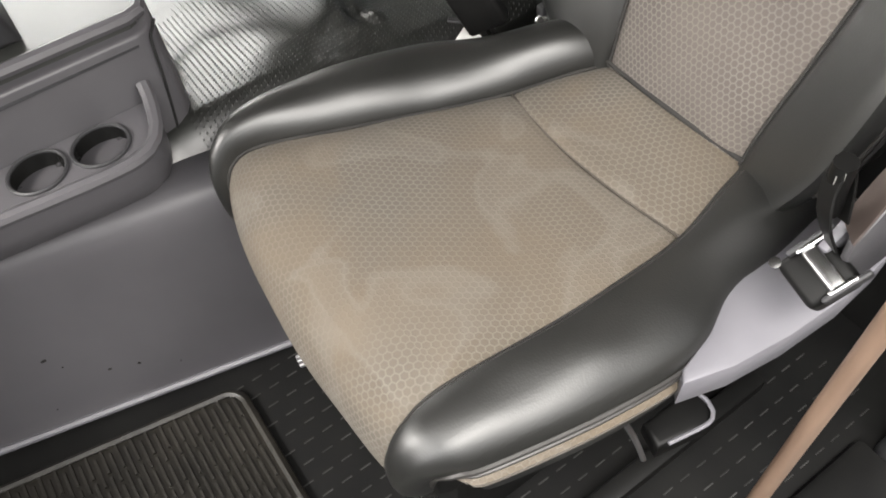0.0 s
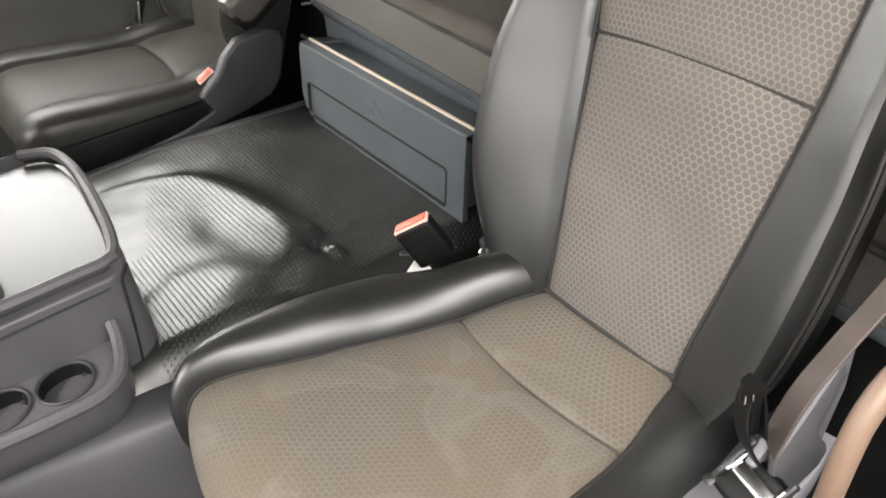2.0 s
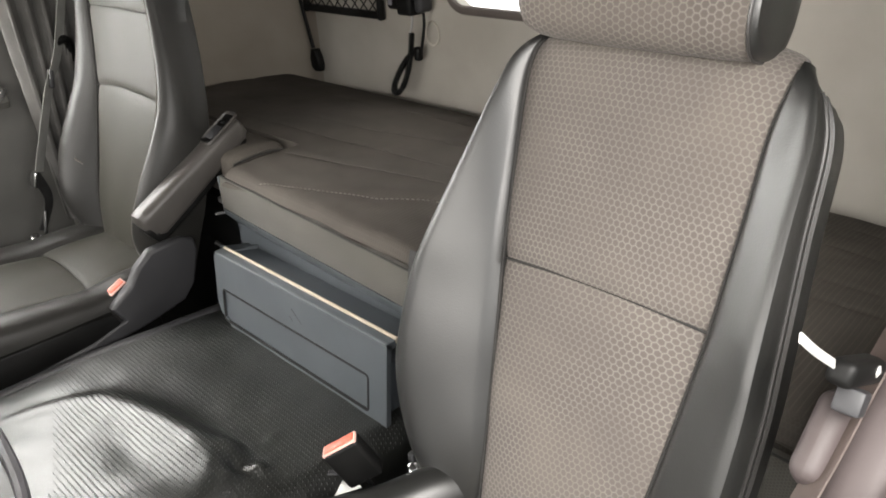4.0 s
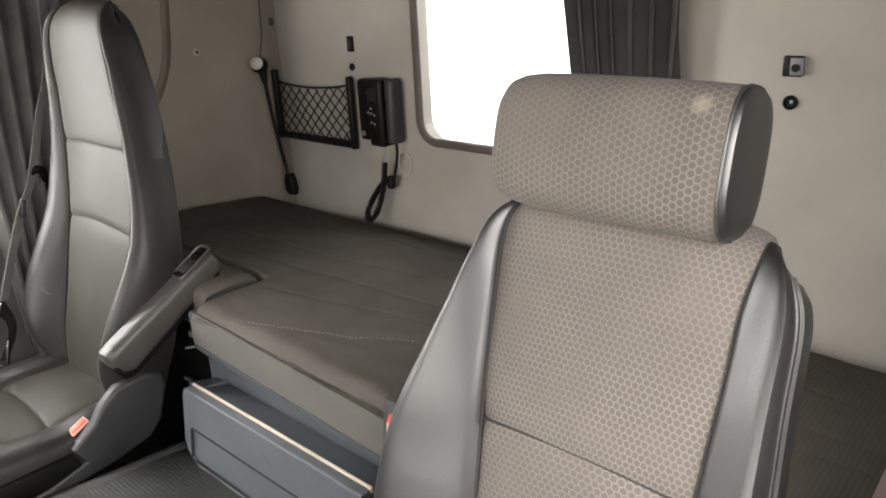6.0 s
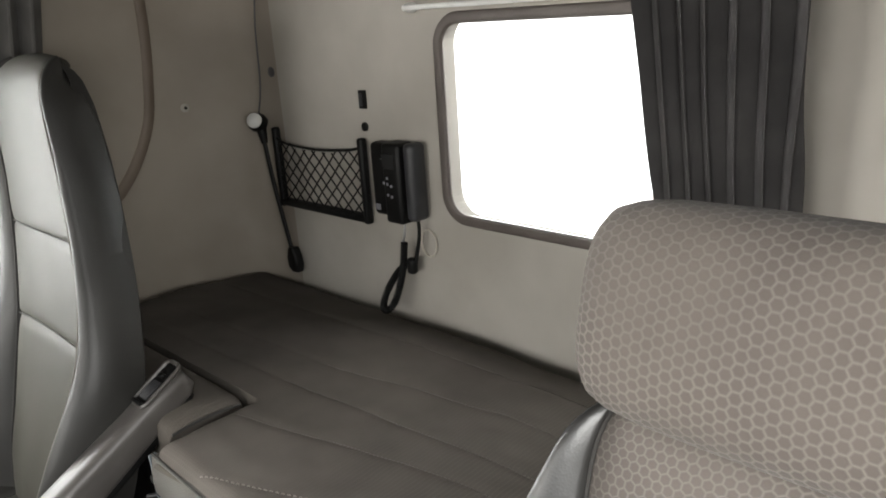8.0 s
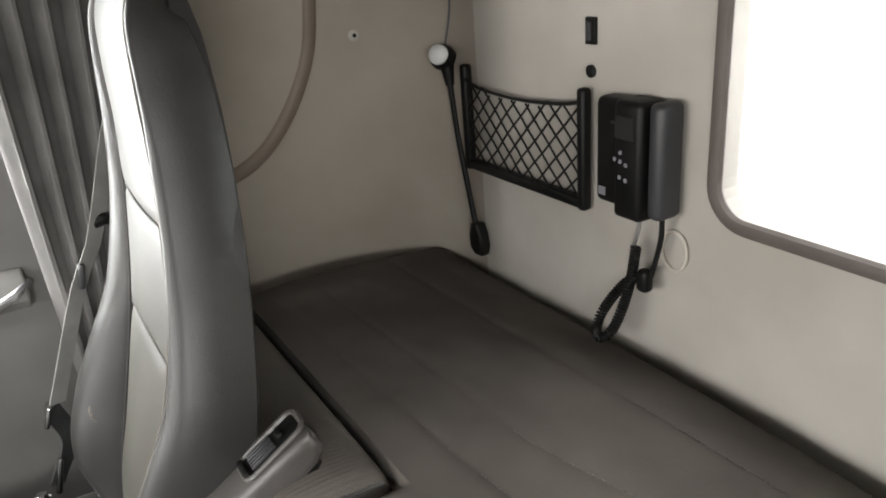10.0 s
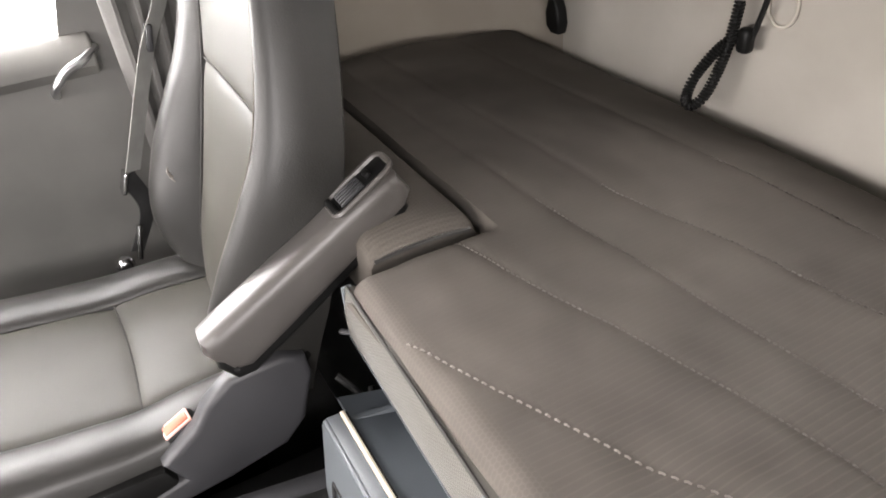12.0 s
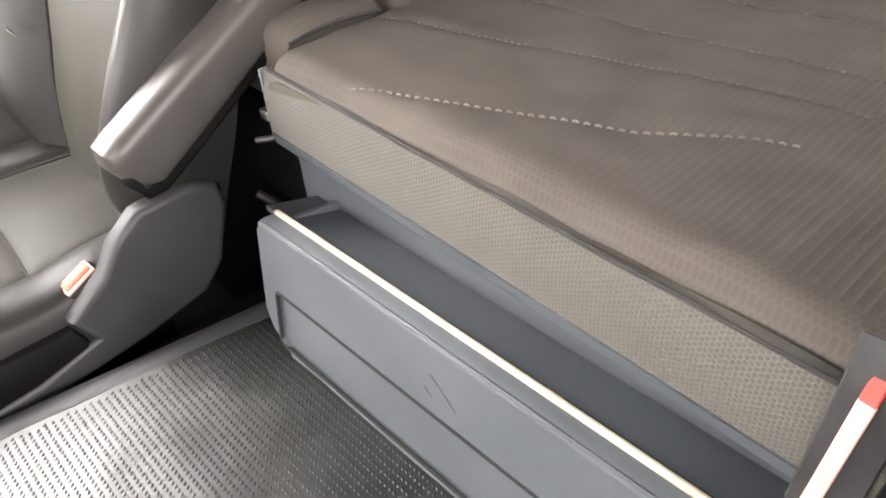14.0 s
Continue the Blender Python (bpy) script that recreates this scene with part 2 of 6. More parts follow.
M_TANSHADE = surface("shaded_tan_lining", (0.25, 0.218, 0.180), (0.33, 0.295, 0.25), 0.6, 0.75, 3.0, 500, 0.15)
M_CREAM = surface("cream_edging", (0.46, 0.40, 0.31), (0.60, 0.53, 0.43), 0.4, 0.5, 20, 500, 0.05)
M_TUNNEL = surface("black_mat_rubber", (0.010, 0.011, 0.010), (0.018, 0.019, 0.017), 0.30, 0.40, 7, 900, 0.06, spec=0.85, dist=0.0005)
M_RUBBER = surface("black_rubber", (0.005, 0.005, 0.005), (0.010, 0.010, 0.0095), 0.5, 0.65, 8, 400, 0.15, spec=0.15)
M_MAT = surface("dusty_rubber_mat", (0.009, 0.0082, 0.0066), (0.022, 0.0195, 0.0155), 0.34, 0.52, 9, 300, 0.3)
M_MATTRESS = ribbed_cloth("mattress_cover", (0.059, 0.052, 0.0455), (0.092, 0.082, 0.071), 0.0085)
M_BAND = hex_cloth("mattress_side_cloth", (0.070, 0.067, 0.058), (0.104, 0.099, 0.087), 0.0046, (0.11, 0.10, 0.085), 0.3)
M_THREAD = surface("pale_thread", (0.115, 0.103, 0.09), (0.155, 0.14, 0.122), 0.8, None, 30, 600, 0.1)
M_CHROME = surface("chrome", (0.42, 0.42, 0.42), (0.55, 0.55, 0.55), 0.14, 0.3, 12, 200, 0.02, metal=1.0)
M_STEEL = surface("brushed_steel", (0.45, 0.45, 0.46), (0.55, 0.55, 0.56), 0.3, 0.42, 12, 200, 0.04, metal=1.0)
M_BRIGHT = surface("bright_brushed_metal", (0.80, 0.79, 0.77), (0.88, 0.87, 0.85), 0.5, 0.62, 12, 200, 0.04, metal=0.6)
M_RED = surface("red_button", (0.55, 0.095, 0.05), (0.70, 0.15, 0.09), 0.4, 0.5, 30, 300, 0.05)
M_REDCLOTH = surface("red_webbing", (0.62, 0.045, 0.035), (0.72, 0.10, 0.08), 0.7, None, 30, 500, 0.2)
M_PINK = surface("pink_webbing", (0.72, 0.40, 0.34), (0.80, 0.50, 0.43), 0.75, None, 30, 500, 0.2)
M_BELT = surface("seat_belt_webbing", (0.062, 0.046, 0.040), (0.085, 0.064, 0.056), 0.6, 0.7, 20, 700, 0.3)
M_BELTBLK = surface("black_webbing", (0.02, 0.02, 0.02), (0.04, 0.04, 0.04), 0.6, 0.7, 20, 700, 0.3)
M_BELTPALE = surface("pale_webbing", (0.26, 0.26, 0.245), (0.33, 0.33, 0.31), 0.6, 0.7, 20, 700, 0.3)
M_WHITE = surface("white_label", (0.72, 0.72, 0.70), (0.82, 0.82, 0.80), 0.6, None, 20, 500, 0.05)
M_QUILT = surface("quilting_thread", (0.075, 0.068, 0.060), (0.10, 0.09, 0.08), 0.85, None, 30, 600, 0.1)
M_SKYBLOCK = surface("sky_block_dark", (0.07, 0.068, 0.065), (0.11, 0.107, 0.10), 0.9, None, 0.7, 20, 0.3, dist=0.01)
M_ARMDARK = surface("brown_armrest_vinyl", (0.060, 0.047, 0.046), (0.085, 0.069, 0.068), 0.55, 0.65, 6, 500, 0.15)
M_CURTAINLIT = surface("backlit_grey_curtain", (0.085, 0.082, 0.078), (0.13, 0.126, 0.12), 0.8, 0.9, 12, 600, 0.2)
M_ROOF = surface("bounce_damping_roof", (0.050, 0.049, 0.047), (0.070, 0.068, 0.065), 0.9, None, 4, 400, 0.2, spec=0.1)
M_FARSIDE = surface("grey_vinyl_side", (0.016, 0.0155, 0.014), (0.027, 0.026, 0.024), 0.36, 0.48, 5, 420, 0.2, spec=0.4, kind="voronoi", dist=0.0006)
M_ARM = surface("worn_grey_armrest", (0.058, 0.053, 0.049), (0.082, 0.076, 0.071), 0.36, 0.48, 6, 700, 0.12)
M_TAN = surface("tan_handle", (0.135, 0.088, 0.062), (0.18, 0.12, 0.085), 0.45, 0.55, 8, 500, 0.1)
M_CURTAIN = surface("grey_curtain", (0.032, 0.030, 0.030), (0.055, 0.052, 0.051), 0.8, 0.9, 12, 600, 0.2)
M_DOOR = surface("grey_door_lining", (0.09, 0.088, 0.082), (0.13, 0.127, 0.118), 0.5, 0.6, 4, 700, 0.15)
M_GROUND = surface("asphalt", (0.16, 0.155, 0.15), (0.22, 0.215, 0.205), 0.9, None, 1.5, 60, 0.5, dist=0.01)
M_SHED = surface("white_metal_cladding", (0.74, 0.76, 0.78), (0.82, 0.83, 0.84), 0.5, None, 0.7, 60, 0.05)
M_TIMBER = surface("weathered_timber", (0.26, 0.22, 0.19), (0.36, 0.31, 0.27), 0.8, None, 4, 90, 0.3)
M_CREAMRING = surface("cream_ring", (0.45, 0.42, 0.36), (0.52, 0.49, 0.43), 0.5, None, 20, 300, 0.05)

glass, gn, gl, gb = nodes_of("window_glass")
gb.inputs["Transmission Weight"].default_value, gb.inputs["Roughness"].default_value, gb.inputs["IOR"].default_value = 1.0, 0.0, 1.05
gb.inputs["Base Color"].default_value = (0.97, 0.985, 0.98, 1)
M_GLASS = glass

# ---- building tools ----
BASE = {}


def thing(name, base, label, category, group="", kind=""):
    o = new(name)
    o.empty_display_size = 0.05
    o.location = base
    BASE[o.name] = Vector(base)
    return tagged(o, label, category, group, kind)


def base_of(o):
    while o.parent:
        o = o.parent
    return BASE.get(o.name, Vector((0, 0, 0)))


def mesh_of(name, bm, mat, smooth=True):
    bmesh.ops.recalc_face_normals(bm, faces=bm.faces)
    me = bpy.data.meshes.new(name)
    bm.to_mesh(me)
    bm.free()
    me.materials.append(mat)
    if smooth:
        me.shade_smooth()
        me.set_sharp_from_angle(angle=radians(38))
    return me


def part(name, bm, mat, parent, label="", smooth=True):
    bmesh.ops.translate(bm, verts=bm.verts, vec=-base_of(parent))
    o = new(name, mesh_of(name, bm, mat, smooth))
    o.parent = parent
    return tagged(o, label) if label else o


def single(name, bm, mat, label, category, kind="", group="", smooth=True):
    """A thing of one mesh."""
    o = new(name, mesh_of(name, bm, mat, smooth))
    return tagged(o, label, category, group, kind)


def catmull(p, q, r, s, t):
    return 0.5 * ((2 * q) + (r - p) * t + (2 * p - 5 * q + 4 * r - s) * t * t + (3 * q - p - 3 * r + s) * t * t * t)


def spline(knots):
    """A smooth curve through rows of numbers, by a parameter 0..1 of even chord steps."""
    k = np.array(knots, float)
    d = np.r_[0, np.cumsum(np.linalg.norm(np.diff(k[:, : min(3, k.shape[1])], axis=0), axis=1))]
    d /= d[-1]
    ext = np.vstack([2 * k[0] - k[1], k, 2 * k[-1] - k[-2]])

    def at(u):
        u = min(max(u, 0.0), 1.0)
        i = min(int(np.searchsorted(d, u, "right")) - 1, len(k) - 2)
        t = (u - d[i]) / max(d[i + 1] - d[i], 1e-9)
        return catmull(ext[i], ext[i + 1], ext[i + 2], ext[i + 3], t)

    at.params = d
    return at


def set_uv(bm, rows, closed=False):
    """UV in metres for a grid of verts rows[i][j]: u along j, v along i."""
    uv = bm.loops.layers.uv.verify()
    ni, nj = len(rows), len(rows[0])
    us, vs = {}, {}
    mid = rows[ni // 2]
    acc = [0.0]
    for j in range(1, nj + (1 if closed else 0)):
        acc.append(acc[-1] + (mid[j % nj].co - mid[j - 1].co).length)
    accv = [0.0]
    for i in range(1, ni):
        accv.append(accv[-1] + (rows[i][nj // 2].co - rows[i - 1][nj // 2].co).length)
    return uv, acc, accv


def grid_faces(bm, rows, closed=False):
    uv, au, av = set_uv(bm, rows, closed)
    nj = len(rows[0])
    for i in range(len(rows) - 1):
        for j in range(nj if closed else nj - 1):
            k = (j + 1) % nj
            f = bm.faces.new((rows[i][j], rows[i][k], rows[i + 1][k], rows[i + 1][j]))
            for lp, (a, b) in zip(f.loops, ((j, i), (j + 1, i), (j + 1, i + 1), (j, i + 1))):
                lp[uv].uv = (au[a], av[b])


def skin(rings, cap=True, bm=None):
    """A closed tube of rings of points."""
    bm = bm or bmesh.new()
    rows = [[bm.verts.new(p) for p in r] for r in rings]
    grid_faces(bm, rows, closed=True)
    if cap:
        bm.faces.new(rows[0])
        bm.faces.new(rows[-1][::-1])
    return bm


def slab(f, nu, nv, drop, bm=None):
    """A panel whose face is f(u, v), with the body that lies behind it by drop(u, v)."""
    bm = bm or bmesh.new()
    top = [[bm.verts.new(f(i / nu, j / nv)) for j in range(nv + 1)] for i in range(nu + 1)]
    low = [[bm.verts.new(Vector(f(i / nu, j / nv)) + Vector(drop(i / nu, j / nv) if callable(drop) else drop)) for j in range(nv + 1)] for i in range(nu + 1)]
    grid_faces(bm, top)
    for i in range(nu):
        for j in range(nv):
            bm.faces.new((low[i][j], low[i + 1][j], low[i + 1][j + 1], low[i][j + 1]))
    for i in range(nu):
        bm.faces.new((top[i][0], top[i + 1][0], low[i + 1][0], low[i][0]))
        bm.faces.new((top[i][nv], low[i][nv], low[i + 1][nv], top[i + 1][nv]))
    for j in range(nv):
        bm.faces.new((top[0][j], low[0][j], low[0][j + 1], top[0][j + 1]))
        bm.faces.new((top[nu][j], top[nu][j + 1], low[nu][j + 1], low[nu][j]))
    return bm


def rbox(c, s, r=0.005, seg=2, m=None, bm=None):
    """A box with rounded edges; c: middle, s: sizes, m: turn about the middle."""
    own = bmesh.new()
    bmesh.ops.create_cube(own, size=1.0, matrix=Matrix.Diagonal((*s, 1)))
    if r > 0:
        bmesh.ops.bevel(own, geom=own.edges[:], offset=min(r, 0.49 * min(s)), segments=seg, affect="EDGES", profile=0.5)
    own.transform(Matrix.Translation(c) @ (m or Matrix()))
    return merged(own, bm)


def merged(own, bm):
    if bm is None:
        return own
    me = bpy.data.meshes.new("join")
    own.to_mesh(me)
    own.free()
    bm.from_mesh(me)
    bpy.data.meshes.remove(me)
    return bm


def prism(outline, axis, lo, hi, bevel=0.004, seg=2, bm=None):
    """An outline in the plane across the axis, from lo to hi, with rounded rims. x: (y, z), y: (x, z), z: (x, y)."""
    own = bmesh.new()
    put = {"x": lambda a, b, c: (c, a, b), "y": lambda a, b, c: (a, c, b), "z": lambda a, b, c: (a, b, c)}[axis]
    vs = [own.verts.new(put(a, b, lo)) for a, b in outline]
    f = own.faces.new(vs)
    ext = bmesh.ops.extrude_face_region(own, geom=[f])
    moved = [g for g in ext["geom"] if isinstance(g, bmesh.types.BMVert)]
    bmesh.ops.translate(own, verts=moved, vec=Vector(put(0, 0, hi - lo)))
    if bevel:
        rim = [e for e in own.edges if len({round(v.co["xyz".index(axis)], 5) for v in e.verts}) == 1]
        bmesh.ops.bevel(own, geom=rim, offset=bevel, segments=seg, affect="EDGES", profile=0.5)
    return merged(own, bm)


def plate(outer, holes, axis, lo, hi, bm=None):
    """A flat plate with holes through it."""
    own = bmesh.new()
    put = {"x": lambda a, b, c: (c, a, b), "y": lambda a, b, c: (a, c, b), "z": lambda a, b, c: (a, b, c)}[axis]
    edges = []
    for loop in (outer, *holes):
        vs = [own.verts.new(put(a, b, lo)) for a, b in loop]
        edges += [own.edges.new((vs[i], vs[(i + 1) % len(vs)])) for i in range(len(vs))]
    bmesh.ops.triangle_fill(own, use_beauty=True, use_dissolve=False, edges=edges)
    ext = bmesh.ops.extrude_face_region(own, geom=own.faces[:])
    bmesh.ops.translate(own, verts=[g for g in ext["geom"] if isinstance(g, bmesh.types.BMVert)], vec=Vector(put(0, 0, hi - lo)))
    return merged(own, bm)


def round_rect(a0, b0, a1, b1, r, seg=6):
    pts = []
    for ca, cb, st in ((a1 - r, b1 - r, 0), (a0 + r, b1 - r, 90), (a0 + r, b0 + r, 180), (a1 - r, b0 + r, 270)):
        for k in range(seg + 1):
            w = radians(st + 90 * k / seg)
            pts.append((ca + r * math.cos(w), cb + r * math.sin(w)))
    return pts


def circle(a, b, r, seg=24):
    return [(a + r * math.cos(2 * math.pi * k / seg), b + r * math.sin(2 * math.pi * k / seg)) for k in range(seg)]


def tube(points, r, seg=8, steps=0, closed=False, bm=None, flat=None):
    """A round rod along a smooth line. flat: (width, thickness) with the width along a given way, for straps: (way, w, t)."""
    pts = [Vector(p) for p in points]
    if steps:
        at = spline([tuple(p) for p in pts])
        pts = [Vector(at(i / steps)) for i in range(steps + 1)]
    rings = []
    prev = None
    for i, p in enumerate(pts):
        if closed:
            t = (pts[(i + 1) % len(pts)] - pts[i - 1]).normalized()
        else:
            t = (pts[min(i + 1, len(pts) - 1)] - pts[max(i - 1, 0)]).normalized()
        ref = prev or (Vector((0, 0, 1)) if abs(t.z) < 0.9 else Vector((1, 0, 0)))
        a = (ref - t * ref.dot(t)).normalized()
        prev = a
        b = t.cross(a)
        if flat:
            way, w, th = flat
            a = (Vector(way) - t * Vector(way).dot(t)).normalized()
            b = t.cross(a)
            e = th * 0.35
            prof = [(w / 2 - e, th / 2), (w / 2, 0), (w / 2 - e, -th / 2), (-w / 2 + e, -th / 2), (-w / 2, 0), (-w / 2 + e, th / 2)]
            rings.append([p + a * x + b * y for x, y in prof])
        else:
            rr = r(i / max(len(pts) - 1, 1)) if callable(r) else r
            rings.append([p + (a * math.cos(2 * math.pi * k / seg) + b * math.sin(2 * math.pi * k / seg)) * rr for k in range(seg)])
    if closed:
        rings.append(rings[0])
        own = bmesh.new()
        rows = [[own.verts.new(q) for q in ring] for ring in rings[:-1]]
        rows.append(rows[0])
        for i in range(len(rows) - 1):
            for j in range(len(rows[0])):
                k = (j + 1) % len(rows[0])
                own.faces.new((rows[i][j], rows[i][k], rows[i + 1][k], rows[i + 1][j]))
        return merged(own, bm)
    return merged(skin(rings), bm)


def lathe(profile, m=None, seg=24, bm=None):
    """Turned shape: (radius, height) round z, then placed by m."""
    own = bmesh.new()
    rows = [[own.verts.new((max(r, 1e-4) * math.cos(2 * math.pi * k / seg), max(r, 1e-4) * math.sin(2 * math.pi * k / seg), z)) for k in range(seg)] for r, z in profile]
    grid_faces(own, rows, closed=True)
    own.faces.new(rows[0])
    own.faces.new(rows[-1][::-1])
    own.transform(m or Matrix())
    return merged(own, bm)


def lerp(a, b, t):
    return a + (b - a) * t


# ---- the cab's shell ----
NEAR, FAR, REAR, ROOF, FLOOR = -0.16, 2.20, 1.50, 1.80, 0.04

ground = bmesh.new()
bmesh.ops.create_grid(ground, x_segments=8, y_segments=8, size=400, matrix=Matrix.Translation((0, 0, -1.25)))
single("ground", ground, M_GROUND, "pale grey dusty asphalt yard under the truck", "ground", "structure")

floor = bmesh.new()
rbox((0.3, 1.0, FLOOR - 0.03), (2.5, 2.5, 0.06), 0.004, 1, bm=floor)
single("floor", floor, M_RUBBER, "black moulded rubber cab floor", "floor", "structure")

# plain lower body that carries the cab
body_low = rbox((0.3, 1.0, -0.645), (2.30, 2.30, 1.21), 0.03, 2)
single("cab_base", body_low, M_RUBBER, "plain dark lower body under the cab floor", "cab base", "structure")

# rear wall with its window opening
WIN = (0.70, 0.965, 1.287, 1.400, 0.058)
rear_bm = plate([(NEAR, 0.0), (1.90, 0.0), (1.90, ROOF), (NEAR, ROOF)], [round_rect(*WIN)], "x", REAR, REAR + 0.05)
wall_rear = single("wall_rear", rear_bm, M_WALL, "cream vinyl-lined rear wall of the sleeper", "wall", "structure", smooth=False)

# far rear corner: the lining turns into the side wall in one sweep
plan = spline([(1.50, 1.90), (1.496, 1.965), (1.470, 2.035), (1.415, 2.090), (1.340, 2.122), (1.20, 2.138), (1.0, 2.142), (0.80, 2.146)])
corner = bmesh.new()
rings = []
for i in range(31):
    x, y = plan(i / 30)
    nx, ny = plan(min(1, i / 30 + 0.01)) - plan(max(0, i / 30 - 0.01))
    d = math.hypot(nx, ny)
    ox, oy = -ny / d * 0.04, nx / d * 0.04
    rings.append([(x, y, 0.0), (x, y, 0.5), (x, y, 1.0), (x, y, ROOF), (x - ox, y - oy, ROOF), (x - ox, y - oy, 0.0)])
skin(rings, bm=corner)
# browner, darker copy of the wall lining carries the far corner's shade
single("wall_far", corner, M_TANSHADE, "brown-beige lined side wall with a rounded corner, darkened for the shade there", "wall", "structure")

# near side: pillar and sleeper side wall behind the open door
near_bm = rbox((1.12, NEAR - 0.03, 0.90), (0.76, 0.06, 1.80), 0.02, 3)
single("wall_near", near_bm, M_WALL, "cream side wall behind the open door", "wall", "structure")
pil = rbox((0.70, NEAR - 0.03, 0.90), (0.075, 0.075, 1.80), 0.02, 3)
single("pillar_near", pil, M_DARKGREY, "dark grey door pillar", "pillar", "structure")
single("sill_near", prism([(-0.85, -0.02), (0.66, -0.02), (0.66, 0.06), (-0.85, 0.06)], "y", NEAR - 0.10, NEAR + 0.03, 0.01), M_BLACK, "black door sill of the open doorway", "sill", "structure")

# roof out of view; its dark colour is chosen to cut bounced light
ceil = rbox((0.3, 1.0, ROOF + 0.03), (2.5, 2.46, 0.06), 0.005, 1)
single("ceiling", ceil, M_ROOF, "unseen roof, coloured dark to hold down bounced light", "ceiling", "structure")

# unseen dark wall, added to hold back sky light on the open door's side
single("wall_yard", rbox((0.5, -1.90, 0.10), (14.0, 0.2, 2.7), 0.01, 1), M_SKYBLOCK, "unseen dark wall added to block sky light outside the open doorway", "wall", "structure")

# front: dashboard bulkhead under an open windscreen
front = rbox((-0.93, 1.0, 0.45), (0.08, 2.46, 0.90), 0.01, 1)
single("wall_front", front, M_DARKGREY, "dark bulkhead below the windscreen", "wall", "structure")
for name, y in (("pillar_front_near", -0.13), ("pillar_front_far", 2.16)):
    single(name, rbox((-0.90, y, 1.35), (0.10, 0.10, 0.90), 0.02, 2), M_DARKGREY, "dark grey windscreen pillar", "pillar", "structure")

# headers out of view, added to limit daylight through windscreen and doorway
single("header_front", rbox((-0.90, 1.0, 1.61), (0.14, 2.36, 0.38), 0.03, 2), M_DARKGREY, "unseen dark grey header added to trim light through the windscreen", "header", "structure")
single("header_near", rbox((-0.10, NEAR - 0.03, 1.69), (1.58, 0.06, 0.22), 0.02, 2), M_DARKGREY, "unseen dark grey header added to trim light through the open doorway", "header", "structure")

# rear window: rubber gasket round clear glass
window = thing("window_1", (1.5, 0.99, 1.18), "rear window with a brown rubber gasket, bright outside", "window", kind="structure")
loop = round_rect(WIN[0], WIN[1], WIN[2], WIN[3], WIN[4], 8)
gasket = tube([(REAR - 0.001, a, b) for a, b in loop], 0.0125, 8, closed=True)
bmesh.ops.scale(gasket, vec=(0.75, 1, 1), space=Matrix.Translation((-REAR, 0, 0)), verts=gasket.verts)
M_GASKET = surface("brown_rubber", (0.085, 0.070, 0.062), (0.12, 0.10, 0.09), 0.5, 0.6, 9, 400, 0.1)
part("window_frame", gasket, M_GASKET, window, "brown rubber gasket")
pane = part("pane", prism(round_rect(WIN[0] + 0.004, WIN[1] + 0.004, WIN[2] - 0.004, WIN[3] - 0.004, 0.05), "x", REAR + 0.022, REAR + 0.027, 0), M_GLASS, window, "clear glass pane", smooth=False)
pane.visible_shadow = False

# outside the rear window: pale cladding close behind the cab, and a timber post
single("backdrop", rbox((4.6, 2.2, 1.6), (0.1, 9.0, 6.5), 0.01, 1), M_SHED, "white metal-clad shed wall in daylight", "building", "structure")
single("timber_post", rbox((3.6, 1.80, -0.10), (0.16, 0.16, 2.3), 0.01, 1), M_TIMBER, "weathered timber post standing in the yard", "post")

# far door
door = thing("door_1", (0.0, 2.2, 0.1), "grey moulded far door, shut, with its window above", "door", kind="structure")
dw = [(-0.25, 0.846), (0.545, 0.846), (0.578, 0.97), (0.600, 1.45), (0.56, 1.66), (-0.25, 1.66)]
part("door_panel", plate([(-0.86, 0.05), (0.72, 0.05), (0.72, ROOF), (-0.86, ROOF)], [dw], "y", FAR, FAR + 0.05), M_DOOR, door, smooth=False)
part("sill", prism([(2.202, 0.848), (2.190, 0.845), (2.150, 0.812), (2.146, 0.795), (2.160, 0.775), (2.202, 0.765)], "x", -0.70, 0.598, 0.008, 3), M_DOOR, door, "pale grey window sill")
hp = [(0.505, 2.186, 0.742), (0.508, 2.150, 0.765), (0.535, 2.142, 0.795), (0.575, 2.145, 0.812), (0.600, 2.186, 0.818)]
part("handle", tube(hp, 0.0085, 8, 16), M_STEEL, door, "bright curved pull handle")
dp = part("pane", rbox((0.175, 2.225, 1.253), (0.88, 0.005, 0.83), 0, 1), M_GLASS, door, "clear glass pane", smooth=False)
dp.visible_shadow = False
single("pillar_far", rbox((0.75, 2.19, 0.90), (0.14, 0.07, 1.80), 0.02, 3), M_DOOR, "grey pillar trim behind the far door", "pillar", "structure")

# arched trim on the far wall
trim = thing("trim_arch", (1.2, 2.13, 1.2), "brown arched trim bead and raised cream panel on the side wall", "trim", kind="structure")
arch = [(1.262, 1.79), (1.262, 1.45), (1.248, 1.28), (1.225, 1.165), (1.165, 1.055), (1.085, 0.975), (0.98, 0.935), (0.86, 0.925)]
at = spline(arch)
apts = []
for i in range(41):
    x, z = at(i / 40)
    yy = 2.142 - 0.02 * max(0, (x - 1.2) / 0.14) ** 1.5
    apts.append((x, yy - 0.004, z))
bead = tube(apts, 0.016, 10)
for v in bead.verts:
    v.co.y = 2.142 + (v.co.y - 2.142) * 0.6
M_BEAD = surface("brown_trim", (0.14, 0.11, 0.082), (0.20, 0.16, 0.125), 0.5, 0.6, 6, 400, 0.1)
part("bead", bead, M_BEAD, trim, "brown trim bead")
